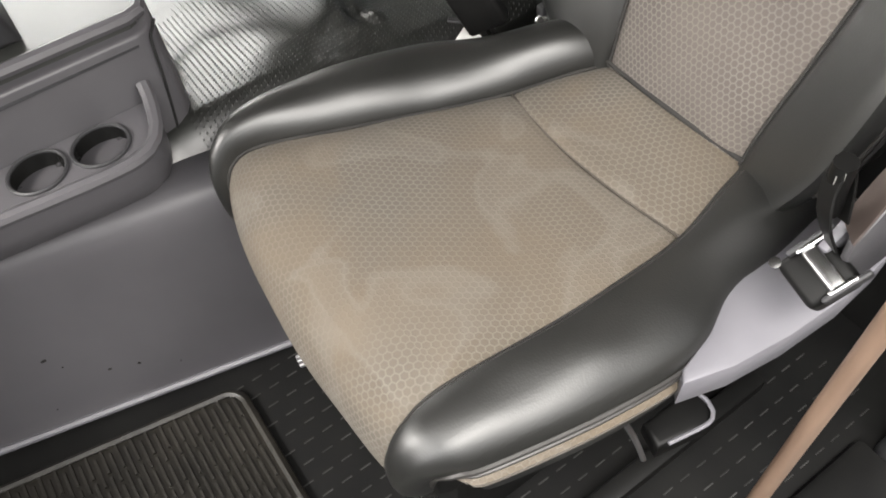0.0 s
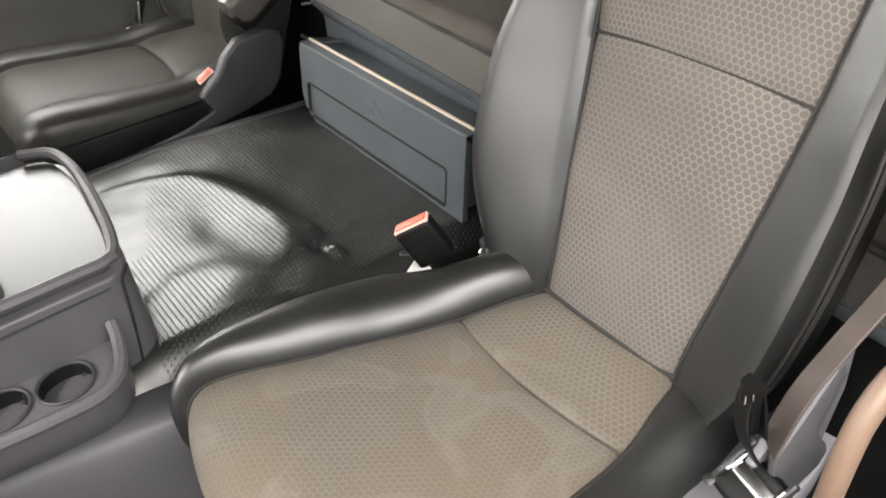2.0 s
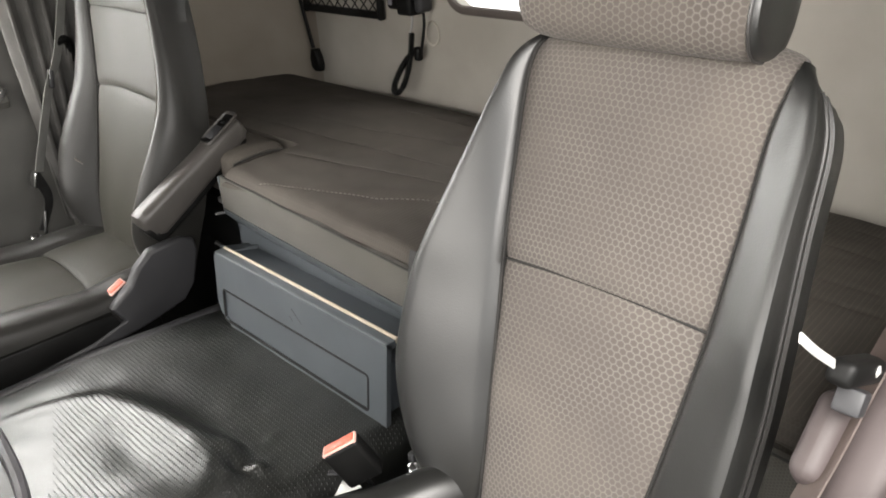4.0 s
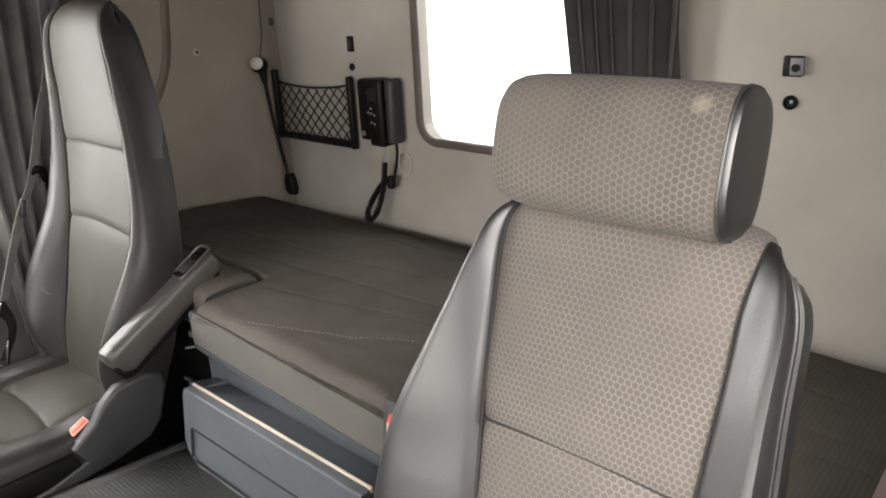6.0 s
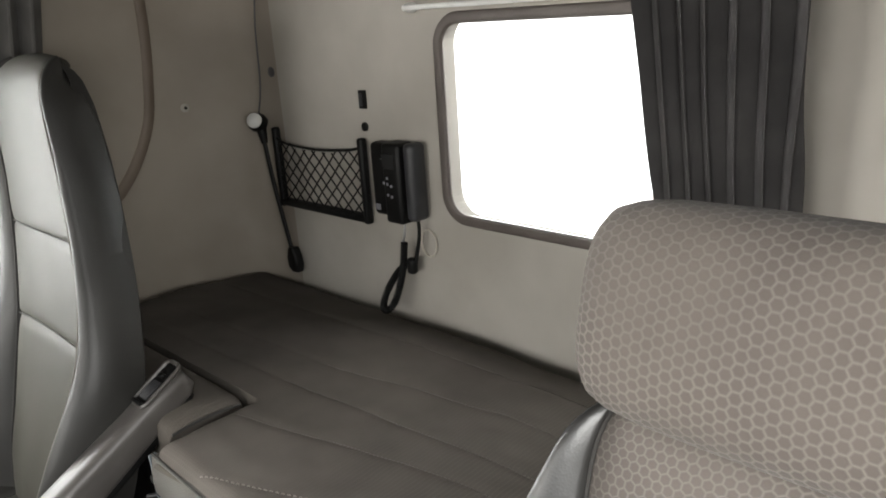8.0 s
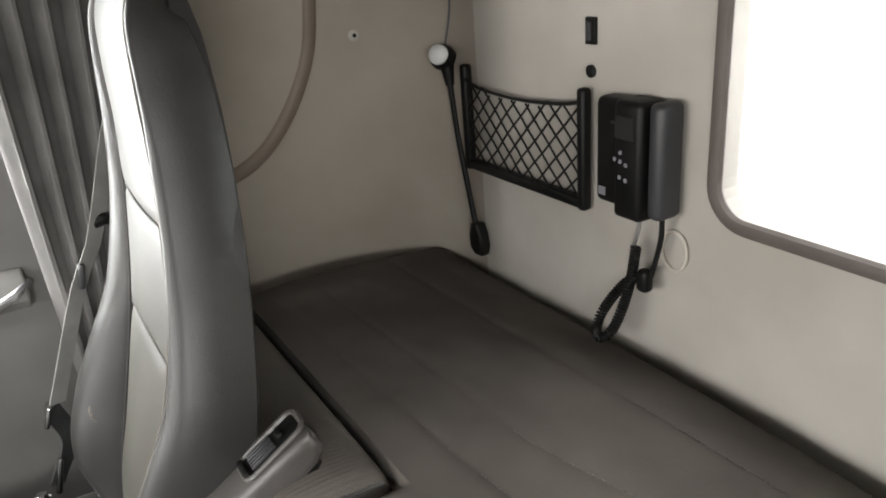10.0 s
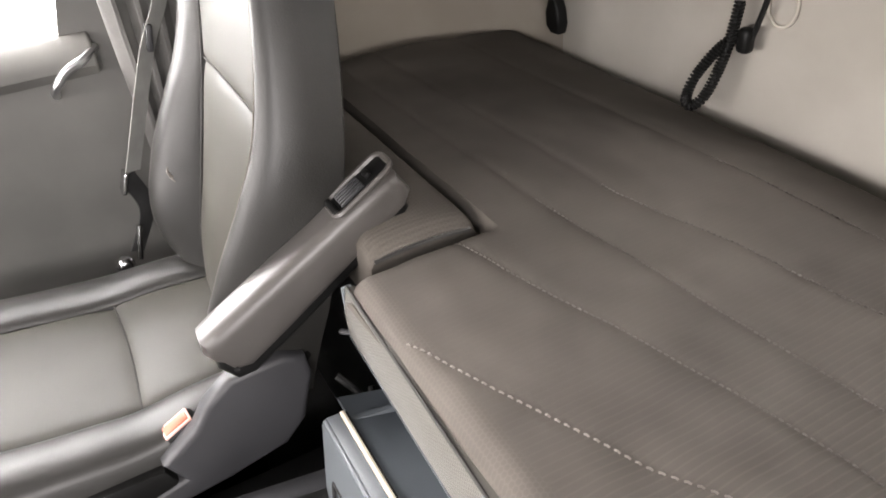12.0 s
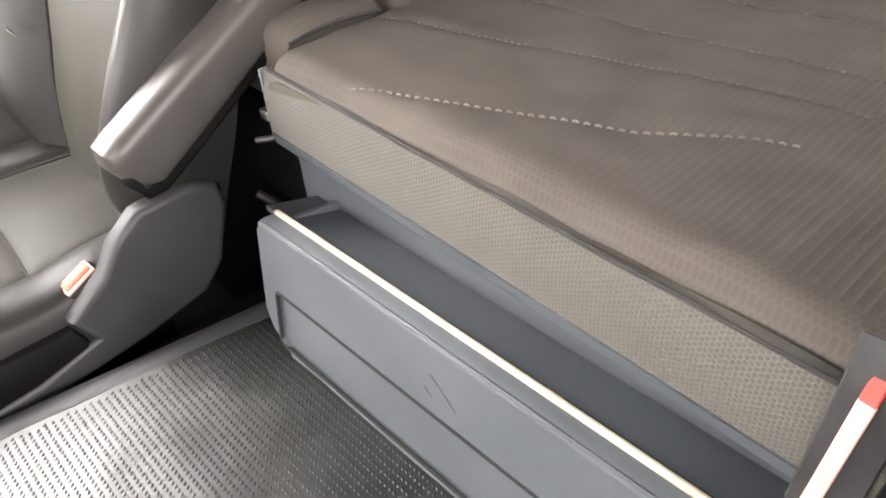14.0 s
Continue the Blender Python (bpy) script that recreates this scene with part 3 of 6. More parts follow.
single("screw_cover", lathe([(0.012, 0), (0.012, 0.003), (0.008, 0.0045), (0.0, 0.0045)], pose(1.334, 2.124, 1.202, 90, 0, -12), 16), M_WALL, "cream screw cover on the side wall", "screw cover")
single("screw", lathe([(0.0045, 0), (0.0045, 0.002), (0.0, 0.002)], pose(1.334, 2.119, 1.202, 90, 0, -12), 10), M_BLACK, "dark recessed screw in the side wall", "screw")

# ---- tunnel and foot well ----
RIDGE_Y = (0.70, 0.74, 0.78, 0.84, 0.90, 0.97, 1.03, 1.10, 1.17, 1.21, 1.25, 1.28, 1.30, 1.32, 1.34)
RIDGE_X = (0.31, 0.355, 0.405, 0.425, 0.427, 0.42, 0.41, 0.395, 0.375, 0.35, 0.31, 0.25, 0.19, 0.10, -0.1)


def step(d, w):
    return 1 / (1 + math.exp(max(-40.0, min(40.0, d / w))))


def tunnel_top(x, y):
    ridge = float(np.interp(y, RIDGE_Y, RIDGE_X))
    z = 0.386 + 0.004 * math.exp(-(((x - 0.55) / 0.12) ** 2 + ((y - 1.05) / 0.30) ** 2))
    # broad hump, tilted away from the open door, that ends in a crest
    soft = 0.014 + 0.030 * step(y - 0.76, 0.02)
    hump = 0.040 + 0.055 * (x - 0.22) - 0.085 * (y - 0.85)
    z += hump * step(x - ridge, soft)
    z += 0.007 * math.exp(-((x - ridge + 0.030) / 0.026) ** 2) * step(0.80 - y, 0.03) * step(y - 1.24, 0.03)
    z -= 0.007 * math.exp(-(((x - 0.300) / 0.045) ** 2 + ((y - 0.96) / 0.10) ** 2))
    # low rounded pad beside the seat
    z += 0.008 * step(math.hypot((x - 0.185) / 0.125, (y - 0.715) / 0.150) - 1.0, 0.075)
    # dented knob at the end of the crest
    z += 0.016 * math.exp(-(((x - 0.428) / 0.017) ** 2 + ((y - 0.842) / 0.030) ** 2))
    z += 0.017 * math.exp(-(((x - 0.436) / 0.014) ** 2 + ((y - 0.765) / 0.018) ** 2))
    z -= 0.015 * math.exp(-(((x - 0.405) / 0.013) ** 2 + ((y - 0.790) / 0.016) ** 2))
    z += 0.004 * math.exp(-(((x - 0.500) / 0.02) ** 2 + ((y - 0.83) / 0.015) ** 2))
    z += 0.0022 * noise.noise(Vector((x * 14, y * 14, 4.0)))
    if y < 0.71:
        z -= 5.5 * (0.71 - y) ** 1.6
    return z


def mat_edge(x):
    return 1.372 - 0.155 * max(0.0, x - 0.36)


def mat_point(u, v):
    x = lerp(-0.30, 0.80, u)
    y = lerp(0.662, mat_edge(x), v)
    return (x, y, tunnel_top(x, y))


tun = slab(mat_point, 170, 120, lambda u, v: (0, 0, -0.10))
single("tunnel_mat", tun, M_TUNNEL, "glossy black studded rubber cover over the engine tunnel", "floor mat", "structure")
border = slab(lambda u, v: (lerp(0.02, 0.72, u), mat_edge(lerp(0.02, 0.72, u)) + 0.040 * v, 0.387 - 0.006 * v + 0.004 * math.sin(math.pi * v)), 20, 6, (0, 0, -0.05))
single("mat_border", border, M_DARKGREY, "plain dark grey border of the tunnel cover", "mat border", "structure")
# moulded studs, each a short slanted lozenge
sv, sf = [], []
STUD = 0.0086
for i in range(120):
    for j in range(104):
        x, y = -0.22 + i * STUD, 0.668 + j * STUD * 0.8 + (STUD * 0.4 if i % 2 else 0)
        plain = x - (0.165 + 0.36 * (y - 0.98) if y > 0.98 else 0.085)
        if y > mat_edge(x) - 0.008 or x > 0.74 or plain < 0:
            continue
        worn = min(1.0, 0.35 + plain / 0.06) * (0.72 + 0.28 * noise.noise(Vector((x * 9, y * 9, 7.0))))
        k = len(sv)
        for s, h in ((1.0, -0.0006), (0.50, 0.0014 * worn)):
            for a, b in ((0.0031, 0.0031), (-0.0013, 0.0013), (-0.0031, -0.0031), (0.0013, -0.0013)):
                px, py = x + a * s, y + b * s
                sv.append((px, py, tunnel_top(px, py) + h))
        sf += [(k + 4, k + 5, k + 6, k + 7)] + [(k + q, k + (q + 1) % 4, k + 4 + (q + 1) % 4, k + 4 + q) for q in range(4)]
stud_mesh = bpy.data.meshes.new("mat_studs")
stud_mesh.from_pydata(sv, [], sf)
stud_mesh.materials.append(M_TUNNEL)
stud_mesh.shade_smooth()
tagged(new("mat_studs", stud_mesh), "close rows of slanted rubber studs on the tunnel cover", "floor relief", "", "stuff")
under = prism([(0.72, 0.05), (1.47, 0.05), (1.45, 0.33), (0.74, 0.33)], "x", -0.55, 0.74, 0.01)
single("tunnel", under, M_RUBBER, "black engine tunnel body", "tunnel", "structure")

side_prof = spline([(0.715, 0.384), (0.690, 0.398), (0.650, 0.404), (0.618, 0.398), (0.598, 0.370), (0.586, 0.28), (0.572, 0.17), (0.558, 0.08), (0.548, 0.045)])


def side_point(u, v):
    x = lerp(-0.70, 0.62, u)
    y, z = side_prof(v)
    return (x, y - 0.24 * (x - 0.02), z + 0.003 * math.sin(x * 9 + v * 4) - 0.17 * (1 - v) * min(1.0, max(0.0, (x - 0.12) / 0.12)) ** 2)


single("tunnel_side", slab(side_point, 40, 28, (0, 0.012, -0.004)), M_GREY, "grey moulded plastic side panel of the tunnel", "side panel", "structure")
edge_pts = [(lerp(-0.70, 0.62, i / 30), 0.546 - 0.24 * (lerp(-0.70, 0.62, i / 30) - 0.02), 0.052) for i in range(31)]
single("edge_strip", tube(edge_pts, 0.006, 6), M_TRIM, "pale edging strip along the foot of the side panel", "edging", "structure")

M_GAP0 = surface("dark_grit", (0.012, 0.011, 0.010), (0.02, 0.018, 0.016), 0.9, None, 9, 100, 0)
M_GLINT = surface("glint_rubber", (0.02, 0.02, 0.019), (0.06, 0.06, 0.057), 0.35, 0.5, 30, 400, 0.1)
# raised dashes of the foot well floor, coloured paler to carry their glints
dash = bmesh.new()
for i in range(29):
    for j in range(22):
        x, y = -0.24 + i * 0.034 + (0.017 if j % 2 else 0), -0.11 + j * 0.030
        rbox((x, y, FLOOR + 0.0008), (0.018, 0.0018, 0.0016), 0.0, 1, bm=dash)
tagged(single("floor_studs", dash, M_GLINT, "rows of short raised dashes on the floor", "floor relief", "stuff", smooth=False))

# grit and scuffs on the side panel
grit = bmesh.new()
for k, (u, v) in enumerate(((0.328, 0.66), (0.378, 0.80), (0.409, 0.82), (0.339, 0.72), (0.45, 0.88), (0.30, 0.90))):
    q = Vector(side_point(u, v))
    s = (0.0050, 0.0034, 0.0038, 0.0022, 0.0016, 0.0018)[k]
    rbox(q + Vector((0, -0.0006, 0.0004)), (s * 1.5, 0.0012, s), 0.0004, 2, pose(0, 0, 0, 0, 30 * k, 0), bm=grit)
single("grit", grit, M_GAP0, "dark specks of grit on the side panel", "grit", "stuff", smooth=False)

# loose rubber mat with ribs
mat = thing("rubber_mat", (-0.3, 0.25, FLOOR), "dusty ribbed rubber foot mat on the cab floor", "floor mat")
mo = round_rect(-0.62, -0.06, -0.045, 0.50, 0.03)
part("mat_base", prism(mo, "z", FLOOR + 0.003, FLOOR + 0.009, 0.002), M_MAT, mat)
part("raised_rim", tube([(a, b, FLOOR + 0.011) for a, b in round_rect(-0.612, -0.052, -0.053, 0.492, 0.028, 8)], 0.007, 6, closed=True), M_MAT, mat)
ribs = bmesh.new()
for i in range(46):
    x = -0.60 + i * 0.0118
    for j in range(9):
        y0 = -0.03 + j * 0.057 + (0.018 if i % 2 else 0)
        rbox((x, y0 + 0.025, FLOOR + 0.0105), (0.0044, 0.050, 0.005), 0.0, 1, bm=ribs)
part("ribs", ribs, M_MAT, mat, smooth=False)
for piece in mat.children:
    for v in piece.data.vertices:
        x, y = v.co.x - 0.3, v.co.y + 0.25
        v.co.y += (0.020 - 0.19 * (x + 0.045)) * min(1.0, max(0.0, (y - 0.1) / 0.35))

# ---- console tower with tray and cup holder ----
console = thing("console", (-0.2, 0.92, 0.39), "grey plastic console tower with a glossy tray and twin cup holder", "console")


def tower(grow):
    left = [(-0.72, 0.712 - grow), (-0.2, 0.708 - grow), (0.072, 0.704 - grow)]
    arc = spline([(0.072, 0.704 - grow), (0.098 + grow, 0.722), (0.112 + grow, 0.79), (0.122 + grow, 0.90), (0.124 + grow, 1.00), (0.110 + grow, 1.075), (0.060, 1.112 + grow)])
    return left + [tuple(arc(i / 22)) for i in range(1, 23)] + [(-0.72, 1.12 + grow)]


part("body", prism(tower(0.0), "z", 0.375, 0.588, 0.006, 3), M_GREY, console)
part("rim", plate(tower(0.004), [tower(-0.016)], "z", 0.589, 0.612), M_GREY, console, "grey raised rim")
M_GLOSS = surface("glossy_tray", (0.035, 0.036, 0.034), (0.055, 0.056, 0.053), 0.24, 0.33, 4, 700, 0.08, spec=0.4)
part("tray", prism(tower(-0.0165), "z", 0.5885, 0.597, 0.0), M_GLOSS, console, "glossy dark tray floor", smooth=False)
lip = tube([(a, b, 0.611) for a, b in tower(-0.006)[1:-1]], 0.009, 8)
part("lip", lip, M_GREY, console)
M_GAP = surface("dark_gap", (0.006, 0.006, 0.006), (0.01, 0.01, 0.01), 0.8, None, 9, 100, 0)
part("gap", tube([(0.104, 0.7275, 0.5835), (0.098, 0.7165, 0.5825), (0.0885, 0.7065, 0.577), (0.0855, 0.7045, 0.56), (0.081, 0.7035, 0.52), (0.073, 0.7030, 0.463), (0.066, 0.7030, 0.42)], 0.0019, 6, 30), M_GAP, console, "dark gap beside the end cap")
part("crease", prism([(-0.72, 0.566), (0.07, 0.572), (0.07, 0.5745), (-0.72, 0.5685)], "y", 0.7015, 0.7125, 0.001), M_DARKGREY, console)
hood = [(-0.75, 0.60), (-0.045, 0.60), (-0.060, 0.68), (-0.11, 0.76), (-0.22, 0.83), (-0.75, 0.88)]
part("upper_body", prism(hood, "y", 0.76, 1.09, 0.02, 4), M_DARKGREY, console, "dark upper dash block")

holder = part("cup_holder", plate([(-0.72, 0.652), (-0.30, 0.634), (-0.06, 0.612), (0.0, 0.612), (0.028, 0.632), (0.044, 0.672), (0.050, 0.7035), (-0.72, 0.7105)], [circle(-0.114, 0.668, 0.036), circle(-0.033, 0.661, 0.036)], "z", 0.476, 0.494), M_GREY, console, smooth=False)
lipline = [(-0.72, 0.650, 0.492), (-0.30, 0.632, 0.492), (-0.06, 0.609, 0.492), (0.004, 0.610, 0.493), (0.032, 0.632, 0.496), (0.047, 0.672, 0.507), (0.052, 0.700, 0.524)]
part("lip", tube(lipline, 0.0095, 8, 40), M_GREY, holder)
bowl = []
for i in range(31):
    a = spline([(p[0], p[1]) for p in lipline])(i / 30)
    bowl.append([(a[0], a[1] - 0.004, 0.492), (a[0], a[1] - 0.002, 0.458), (a[0] - 0.002, a[1] + 0.006, 0.428), (a[0] - 0.008, min(0.70, a[1] + 0.034), 0.402), (a[0] - 0.012, 0.704, 0.396), (a[0], 0.704, 0.470)])
part("underside", skin(bowl), M_GREY, holder)
for cx, cy in ((-0.114, 0.668), (-0.033, 0.661)):
    cup = lathe([(0.0, 0.427), (0.029, 0.427), (0.032, 0.432), (0.034, 0.470), (0.0358, 0.4945), (0.0375, 0.4945), (0.038, 0.488), (0.034, 0.424), (0.0, 0.424)], pose(cx, cy, 0), 24)
    part("cup_well", cup, M_BLACK, holder, "black cup well")
    part("rim", tube([(cx + 0.037 * math.cos(w / 24 * 6.28318), cy + 0.037 * math.sin(w / 24 * 6.28318), 0.4955) for w in range(24)], 0.0028, 6, closed=True), M_DARKGREY, holder)
    for w in (40, 160, 280):
        part("grip", rbox((cx + 0.033 * math.cos(radians(w)), cy + 0.033 * math.sin(radians(w)), 0.466), (0.010, 0.008, 0.022), 0.003, 2, pose(0, 0, 0, 0, 0, w)), M_DARKGREY, holder)
bridge = rbox((-0.0735, 0.672, 0.4905), (0.024, 0.022, 0.006), 0.002, 2)
part("bridge", bridge, M_BLACK, holder)
# ---- seats ----
class Form:
    """A padded form: a side profile with the seams and outer edges that follow it. Rows: x, z, near seam y, far seam y, near edge y, far edge y, side height."""

    def __init__(self, rows, curl=0.0, mid=0.0):
        self.curl, self.mid = curl, mid
        k = np.array(rows, float)
        self.at = spline(np.c_[k[:, :2], np.zeros(len(k)), k[:, 2:]])

    def row(self, u):
        return self.at(u)

    def normal(self, u):
        a, b = self.at(max(0, u - 0.004)), self.at(min(1, u + 0.004))
        t = Vector((b[0] - a[0], 0, b[1] - a[1])).normalized()
        return Vector((-t.z, 0, t.x))

    def point(self, u, y, n):
        r = self.at(u)
        back = self.curl * max(0.0, (y - self.mid) / 0.25) ** 2 * max(0.0, 1 - u / 0.5)
        return Vector((r[0] + back, y, r[1])) + self.normal(u) * n

    def u_at(self, i, frac=0.0):
        d = self.at.params
        return d[i] + frac * (d[min(i + 1, len(d) - 1)] - d[i])


def insert(form, u0, u1, nu, nv, crown, depth, bow0=0.0, bow1=0.0, edge=0.006, lump=0.0, seed=0.0):
    """The cloth panel between the seams, from u0 to u1; it dips into every seam."""

    def f(u, v):
        s = math.sin(math.pi * v)
        uu = lerp(u0 + bow0 * s, u1 + bow1 * s, u)
        r = form.row(uu)
        y = lerp(r[3] + 0.001, r[4] - 0.001, v)
        dip = edge * (math.exp(-v / 0.035) + math.exp(-(1 - v) / 0.035)) + edge * 0.9 * (math.exp(-u / 0.03) * (bow0 != 0 or u0 > 0.02) + math.exp(-(1 - u) / 0.03) * (u1 < 0.98))
        n = crown * s - dip
        if lump:
            n += lump * noise.noise(Vector((uu * 6 + seed, v * 3, seed)))
        return form.point(uu, y, n)

    return slab(f, nu, nv, lambda u, v: form.normal(lerp(u0, u1, u)) * -depth)


def bolster(form, far, u0, u1, nu, shape, lump=0.0, thin=None, droop=None):
    """The side roll from a seam to the outer edge. shape: (part of the way out, height)."""
    at = spline([(a, n, 0) for a, n in shape])
    rings = []
    for i in range(nu + 1):
        u = lerp(u0, u1, i / nu)
        r = form.row(u)
        s, o, h = (r[4], r[6], r[7]) if far else (r[3], r[5], r[7])
        ring = []
        for k in range(29):
            a, n, _ = at(k / 28)
            nn = n * h if n > 0 else n * (thin(u) if thin else 1.0)
            if lump:
                nn += lump * noise.noise(Vector((u * 9, a * 2, 3.1 + far)))
            p = form.point(u, s + (o - s) * a, nn)
            if droop:
                p.z -= droop(u) * a * a
            ring.append(p)
        rings.append(ring)
    return skin(rings)


def along(form, far, a, n, u0, u1, steps, r, bm=None, thin=None, droop=None):
    """A piping or seam that follows a bolster at a given part of its width."""
    pts = []
    for i in range(steps + 1):
        u = lerp(u0, u1, i / steps)
        q = form.row(u)
        s, o = (q[4], q[6]) if far else (q[3], q[5])
        p = form.point(u, s + (o - s) * a, n(q) if callable(n) else n * (thin(u) if thin else 1.0))
        p.z -= droop(u) * a * a if droop else 0.0
        pts.append(p)
    return tube(pts, r, 6, bm=bm)


def cross_seam(form, u, bow, n, r, steps=24):
    pts = []
    for i in range(steps + 1):
        v = i / steps
        q = form.row(u + bow * math.sin(math.pi * v))
        pts.append(form.point(u + bow * math.sin(math.pi * v), lerp(q[3], q[4], v), n + 0.010 * math.sin(math.pi * v)))
    return tube(pts, r, 6)


SIDE_LOW = [(0, -0.006), (0.07, 0.006), (0.35, 0.009), (0.70, 0.000), (0.92, -0.014), (1.0, -0.030), (0.995, -0.065), (0.93, -0.105), (0.4, -0.10), (0, -0.085)]
SIDE_HIGH = [(0, -0.006), (0.08, 0.012), (0.30, 0.034), (0.62, 0.040), (0.88, 0.022), (1.0, -0.016), (0.98, -0.042), (0.84, -0.070), (0.4, -0.085), (0, -0.085)]

SIDE_NEAR = [(0, -0.006), (0.06, 0.003), (0.25, 0.013), (0.50, 0.025), (0.74, 0.036), (0.90, 0.037), (0.99, 0.020), (1.02, -0.006), (1.01, -0.045), (0.93, -0.078), (0.4, -0.088), (0, -0.085)]
SIDE_WING = [(0, -0.006), (0.06, 0.005), (0.30, 0.020), (0.60, 0.033), (0.82, 0.036), (0.94, 0.024), (1.0, -0.006), (0.98, -0.042), (0.86, -0.070), (0.4, -0.085), (0, -0.085)]

# passenger seat by the open door
seat = thing("passenger_seat", (0.30, 0.28, FLOOR), "worn truck seat in stained brown-grey honeycomb cloth with dark vinyl sides", "seat")
CUSH = Form([
    (0.062, 0.350, 0.106, 0.490, 0.085, 0.500, 0.2),
    (0.040, 0.415, 0.104, 0.506, 0.072, 0.520, 0.3),
    (0.042, 0.470, 0.106, 0.516, 0.062, 0.538, 0.4),
    (0.068, 0.503, 0.110, 0.520, 0.048, 0.556, 0.6),
    (0.120, 0.514, 0.114, 0.510, 0.032, 0.572, 0.8),
    (0.250, 0.503, 0.108, 0.472, 0.009, 0.577, 1.0),
    (0.360, 0.490, 0.110, 0.440, 0.004, 0.560, 1.0),
    (0.440, 0.485, 0.114, 0.415, 0.032, 0.525, 1.0),
    (0.520, 0.494, 0.130, 0.385, 0.036, 0.478, 1.0),
    (0.605, 0.490, 0.146, 0.360, 0.045, 0.440, 0.8),
], 0.045, 0.28)
us = CUSH.u_at(7)
part("seat_cushion", insert(CUSH, 0.0, us, 70, 44, 0.006, 0.05, 0, -0.03, lump=0.004), M_CUSHION, seat, "stained brown-grey cloth cushion")
part("seat_rear_panel", insert(CUSH, us, 1.0, 26, 40, 0.010, 0.05, -0.03, 0, lump=0.003, seed=4), M_CUSHION, seat)
side_n = part("seat_side", bolster(CUSH, False, 0.0, 1.0, 70, SIDE_LOW, 0.003), M_LEATHER, seat, "dark vinyl side roll")
side_f = part("seat_side", bolster(CUSH, True, 0.0, 1.0, 70, SIDE_HIGH, 0.003), M_LEATHER, seat, "dark vinyl side roll")
part("piping", along(CUSH, False, 1.0, -0.030, 0.10, 0.95, 60, 0.0032), M_PIPING, side_n)
part("piping", along(CUSH, False, 1.003, -0.040, 0.10, 0.95, 60, 0.0028), M_PIPING, side_n)
part("skirt", along(CUSH, False, 0.985, -0.056, 0.05, 0.80, 60, 0.0085), M_CUSHION, side_n, "pale cloth band under the piping")
part("seam", along(CUSH, False, 0.0, -0.005, 0.05, 1.0, 60, 0.0022), M_SEAM, side_n)
part("seam", along(CUSH, True, 0.0, -0.005, 0.05, 1.0, 60, 0.0022), M_SEAM, side_f)
part("seam", cross_seam(CUSH, us, -0.03, -0.0062, 0.0015), M_CREASE, seat)
# dark tube that draws in the shade where cushion meets backrest
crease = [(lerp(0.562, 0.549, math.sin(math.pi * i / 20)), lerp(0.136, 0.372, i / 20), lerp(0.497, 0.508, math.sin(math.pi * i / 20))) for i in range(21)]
part("crease", tube(crease, 0.0032, 6), M_SEAM, seat, "dark line laid along the crease between cushion and backrest for its shade")

BACK = Form([
    (0.552, 0.475, 0.144, 0.362, 0.070, 0.440, 0.5),
    (0.572, 0.550, 0.138, 0.367, 0.040, 0.508, 0.8),
    (0.606, 0.640, 0.128, 0.380, 0.029, 0.556, 1.0),
    (0.649, 0.755, 0.117, 0.397, 0.028, 0.560, 1.0),
    (0.678, 0.832, 0.111, 0.409, 0.033, 0.543, 1.0),
    (0.722, 0.950, 0.107, 0.423, 0.042, 0.500, 0.8),
    (0.755, 1.040, 0.106, 0.431, 0.047, 0.470, 0.60),
    (0.772, 1.083, 0.100, 0.430, 0.060, 0.455, 0.40),
    (0.790, 1.106, 0.097, 0.424, 0.078, 0.438, 0.14),
    (0.824, 1.114, 0.100, 0.416, 0.092, 0.422, 0.0),
    (0.858, 1.098, 0.105, 0.412, 0.103, 0.416, 0.0),
    (0.880, 1.058, 0.105, 0.410, 0.103, 0.414, 0.0),
])
ub = BACK.u_at(4)
back_thin = lambda u: float(np.interp(u, [BACK.u_at(6), BACK.u_at(8), BACK.u_at(9)], [1.0, 0.70, 0.30]))
back_droop = lambda u: float(np.interp(u, [BACK.u_at(5), BACK.u_at(7), BACK.u_at(9)], [0.0, 0.004, 0.010]))
part("backrest", insert(BACK, 0.0, ub, 46, 40, 0.010, 0.06, 0, 0.012, lump=0.004, seed=2), M_BACK, seat, "brown-grey honeycomb cloth backrest")
part("upper_backrest", insert(BACK, ub, 1.0, 50, 40, 0.012, 0.05, 0.012, 0, lump=0.004, seed=7), M_BACK, seat)
back_n = part("back_side", bolster(BACK, False, 0.0, BACK.u_at(8, 0.35), 80, SIDE_NEAR, 0.0012, back_thin, back_droop), M_LEATHER, seat, "dark vinyl side roll")
back_f = part("back_side", bolster(BACK, True, 0.0, BACK.u_at(9), 80, SIDE_WING, 0.0012, back_thin, back_droop), M_LEATHER, seat, "dark vinyl side roll")
for n, a in ((0.006, 1.012), (-0.008, 1.021), (-0.016, 1.021)):
    part("piping", along(BACK, False, a, n, 0.06, BACK.u_at(7, 0.3), 80, 0.0022, thin=back_thin, droop=back_droop), M_PIPING, back_n)
part("seam", along(BACK, False, 0.0, -0.004, 0.0, BACK.u_at(8), 70, 0.0022), M_SEAM, back_n)
part("seam", along(BACK, True, 0.0, -0.004, 0.0, BACK.u_at(8), 70, 0.0022), M_SEAM, back_f)
part("seam", cross_seam(BACK, ub, 0.012, -0.005, 0.0020), M_SEAM, seat)
shell = slab(lambda u, v: BACK.point(lerp(0.05, 0.80, u), lerp(0.08, 0.42, v), -0.085), 20, 8, lambda u, v: BACK.normal(lerp(0.05, 0.8, u)) * -0.03)
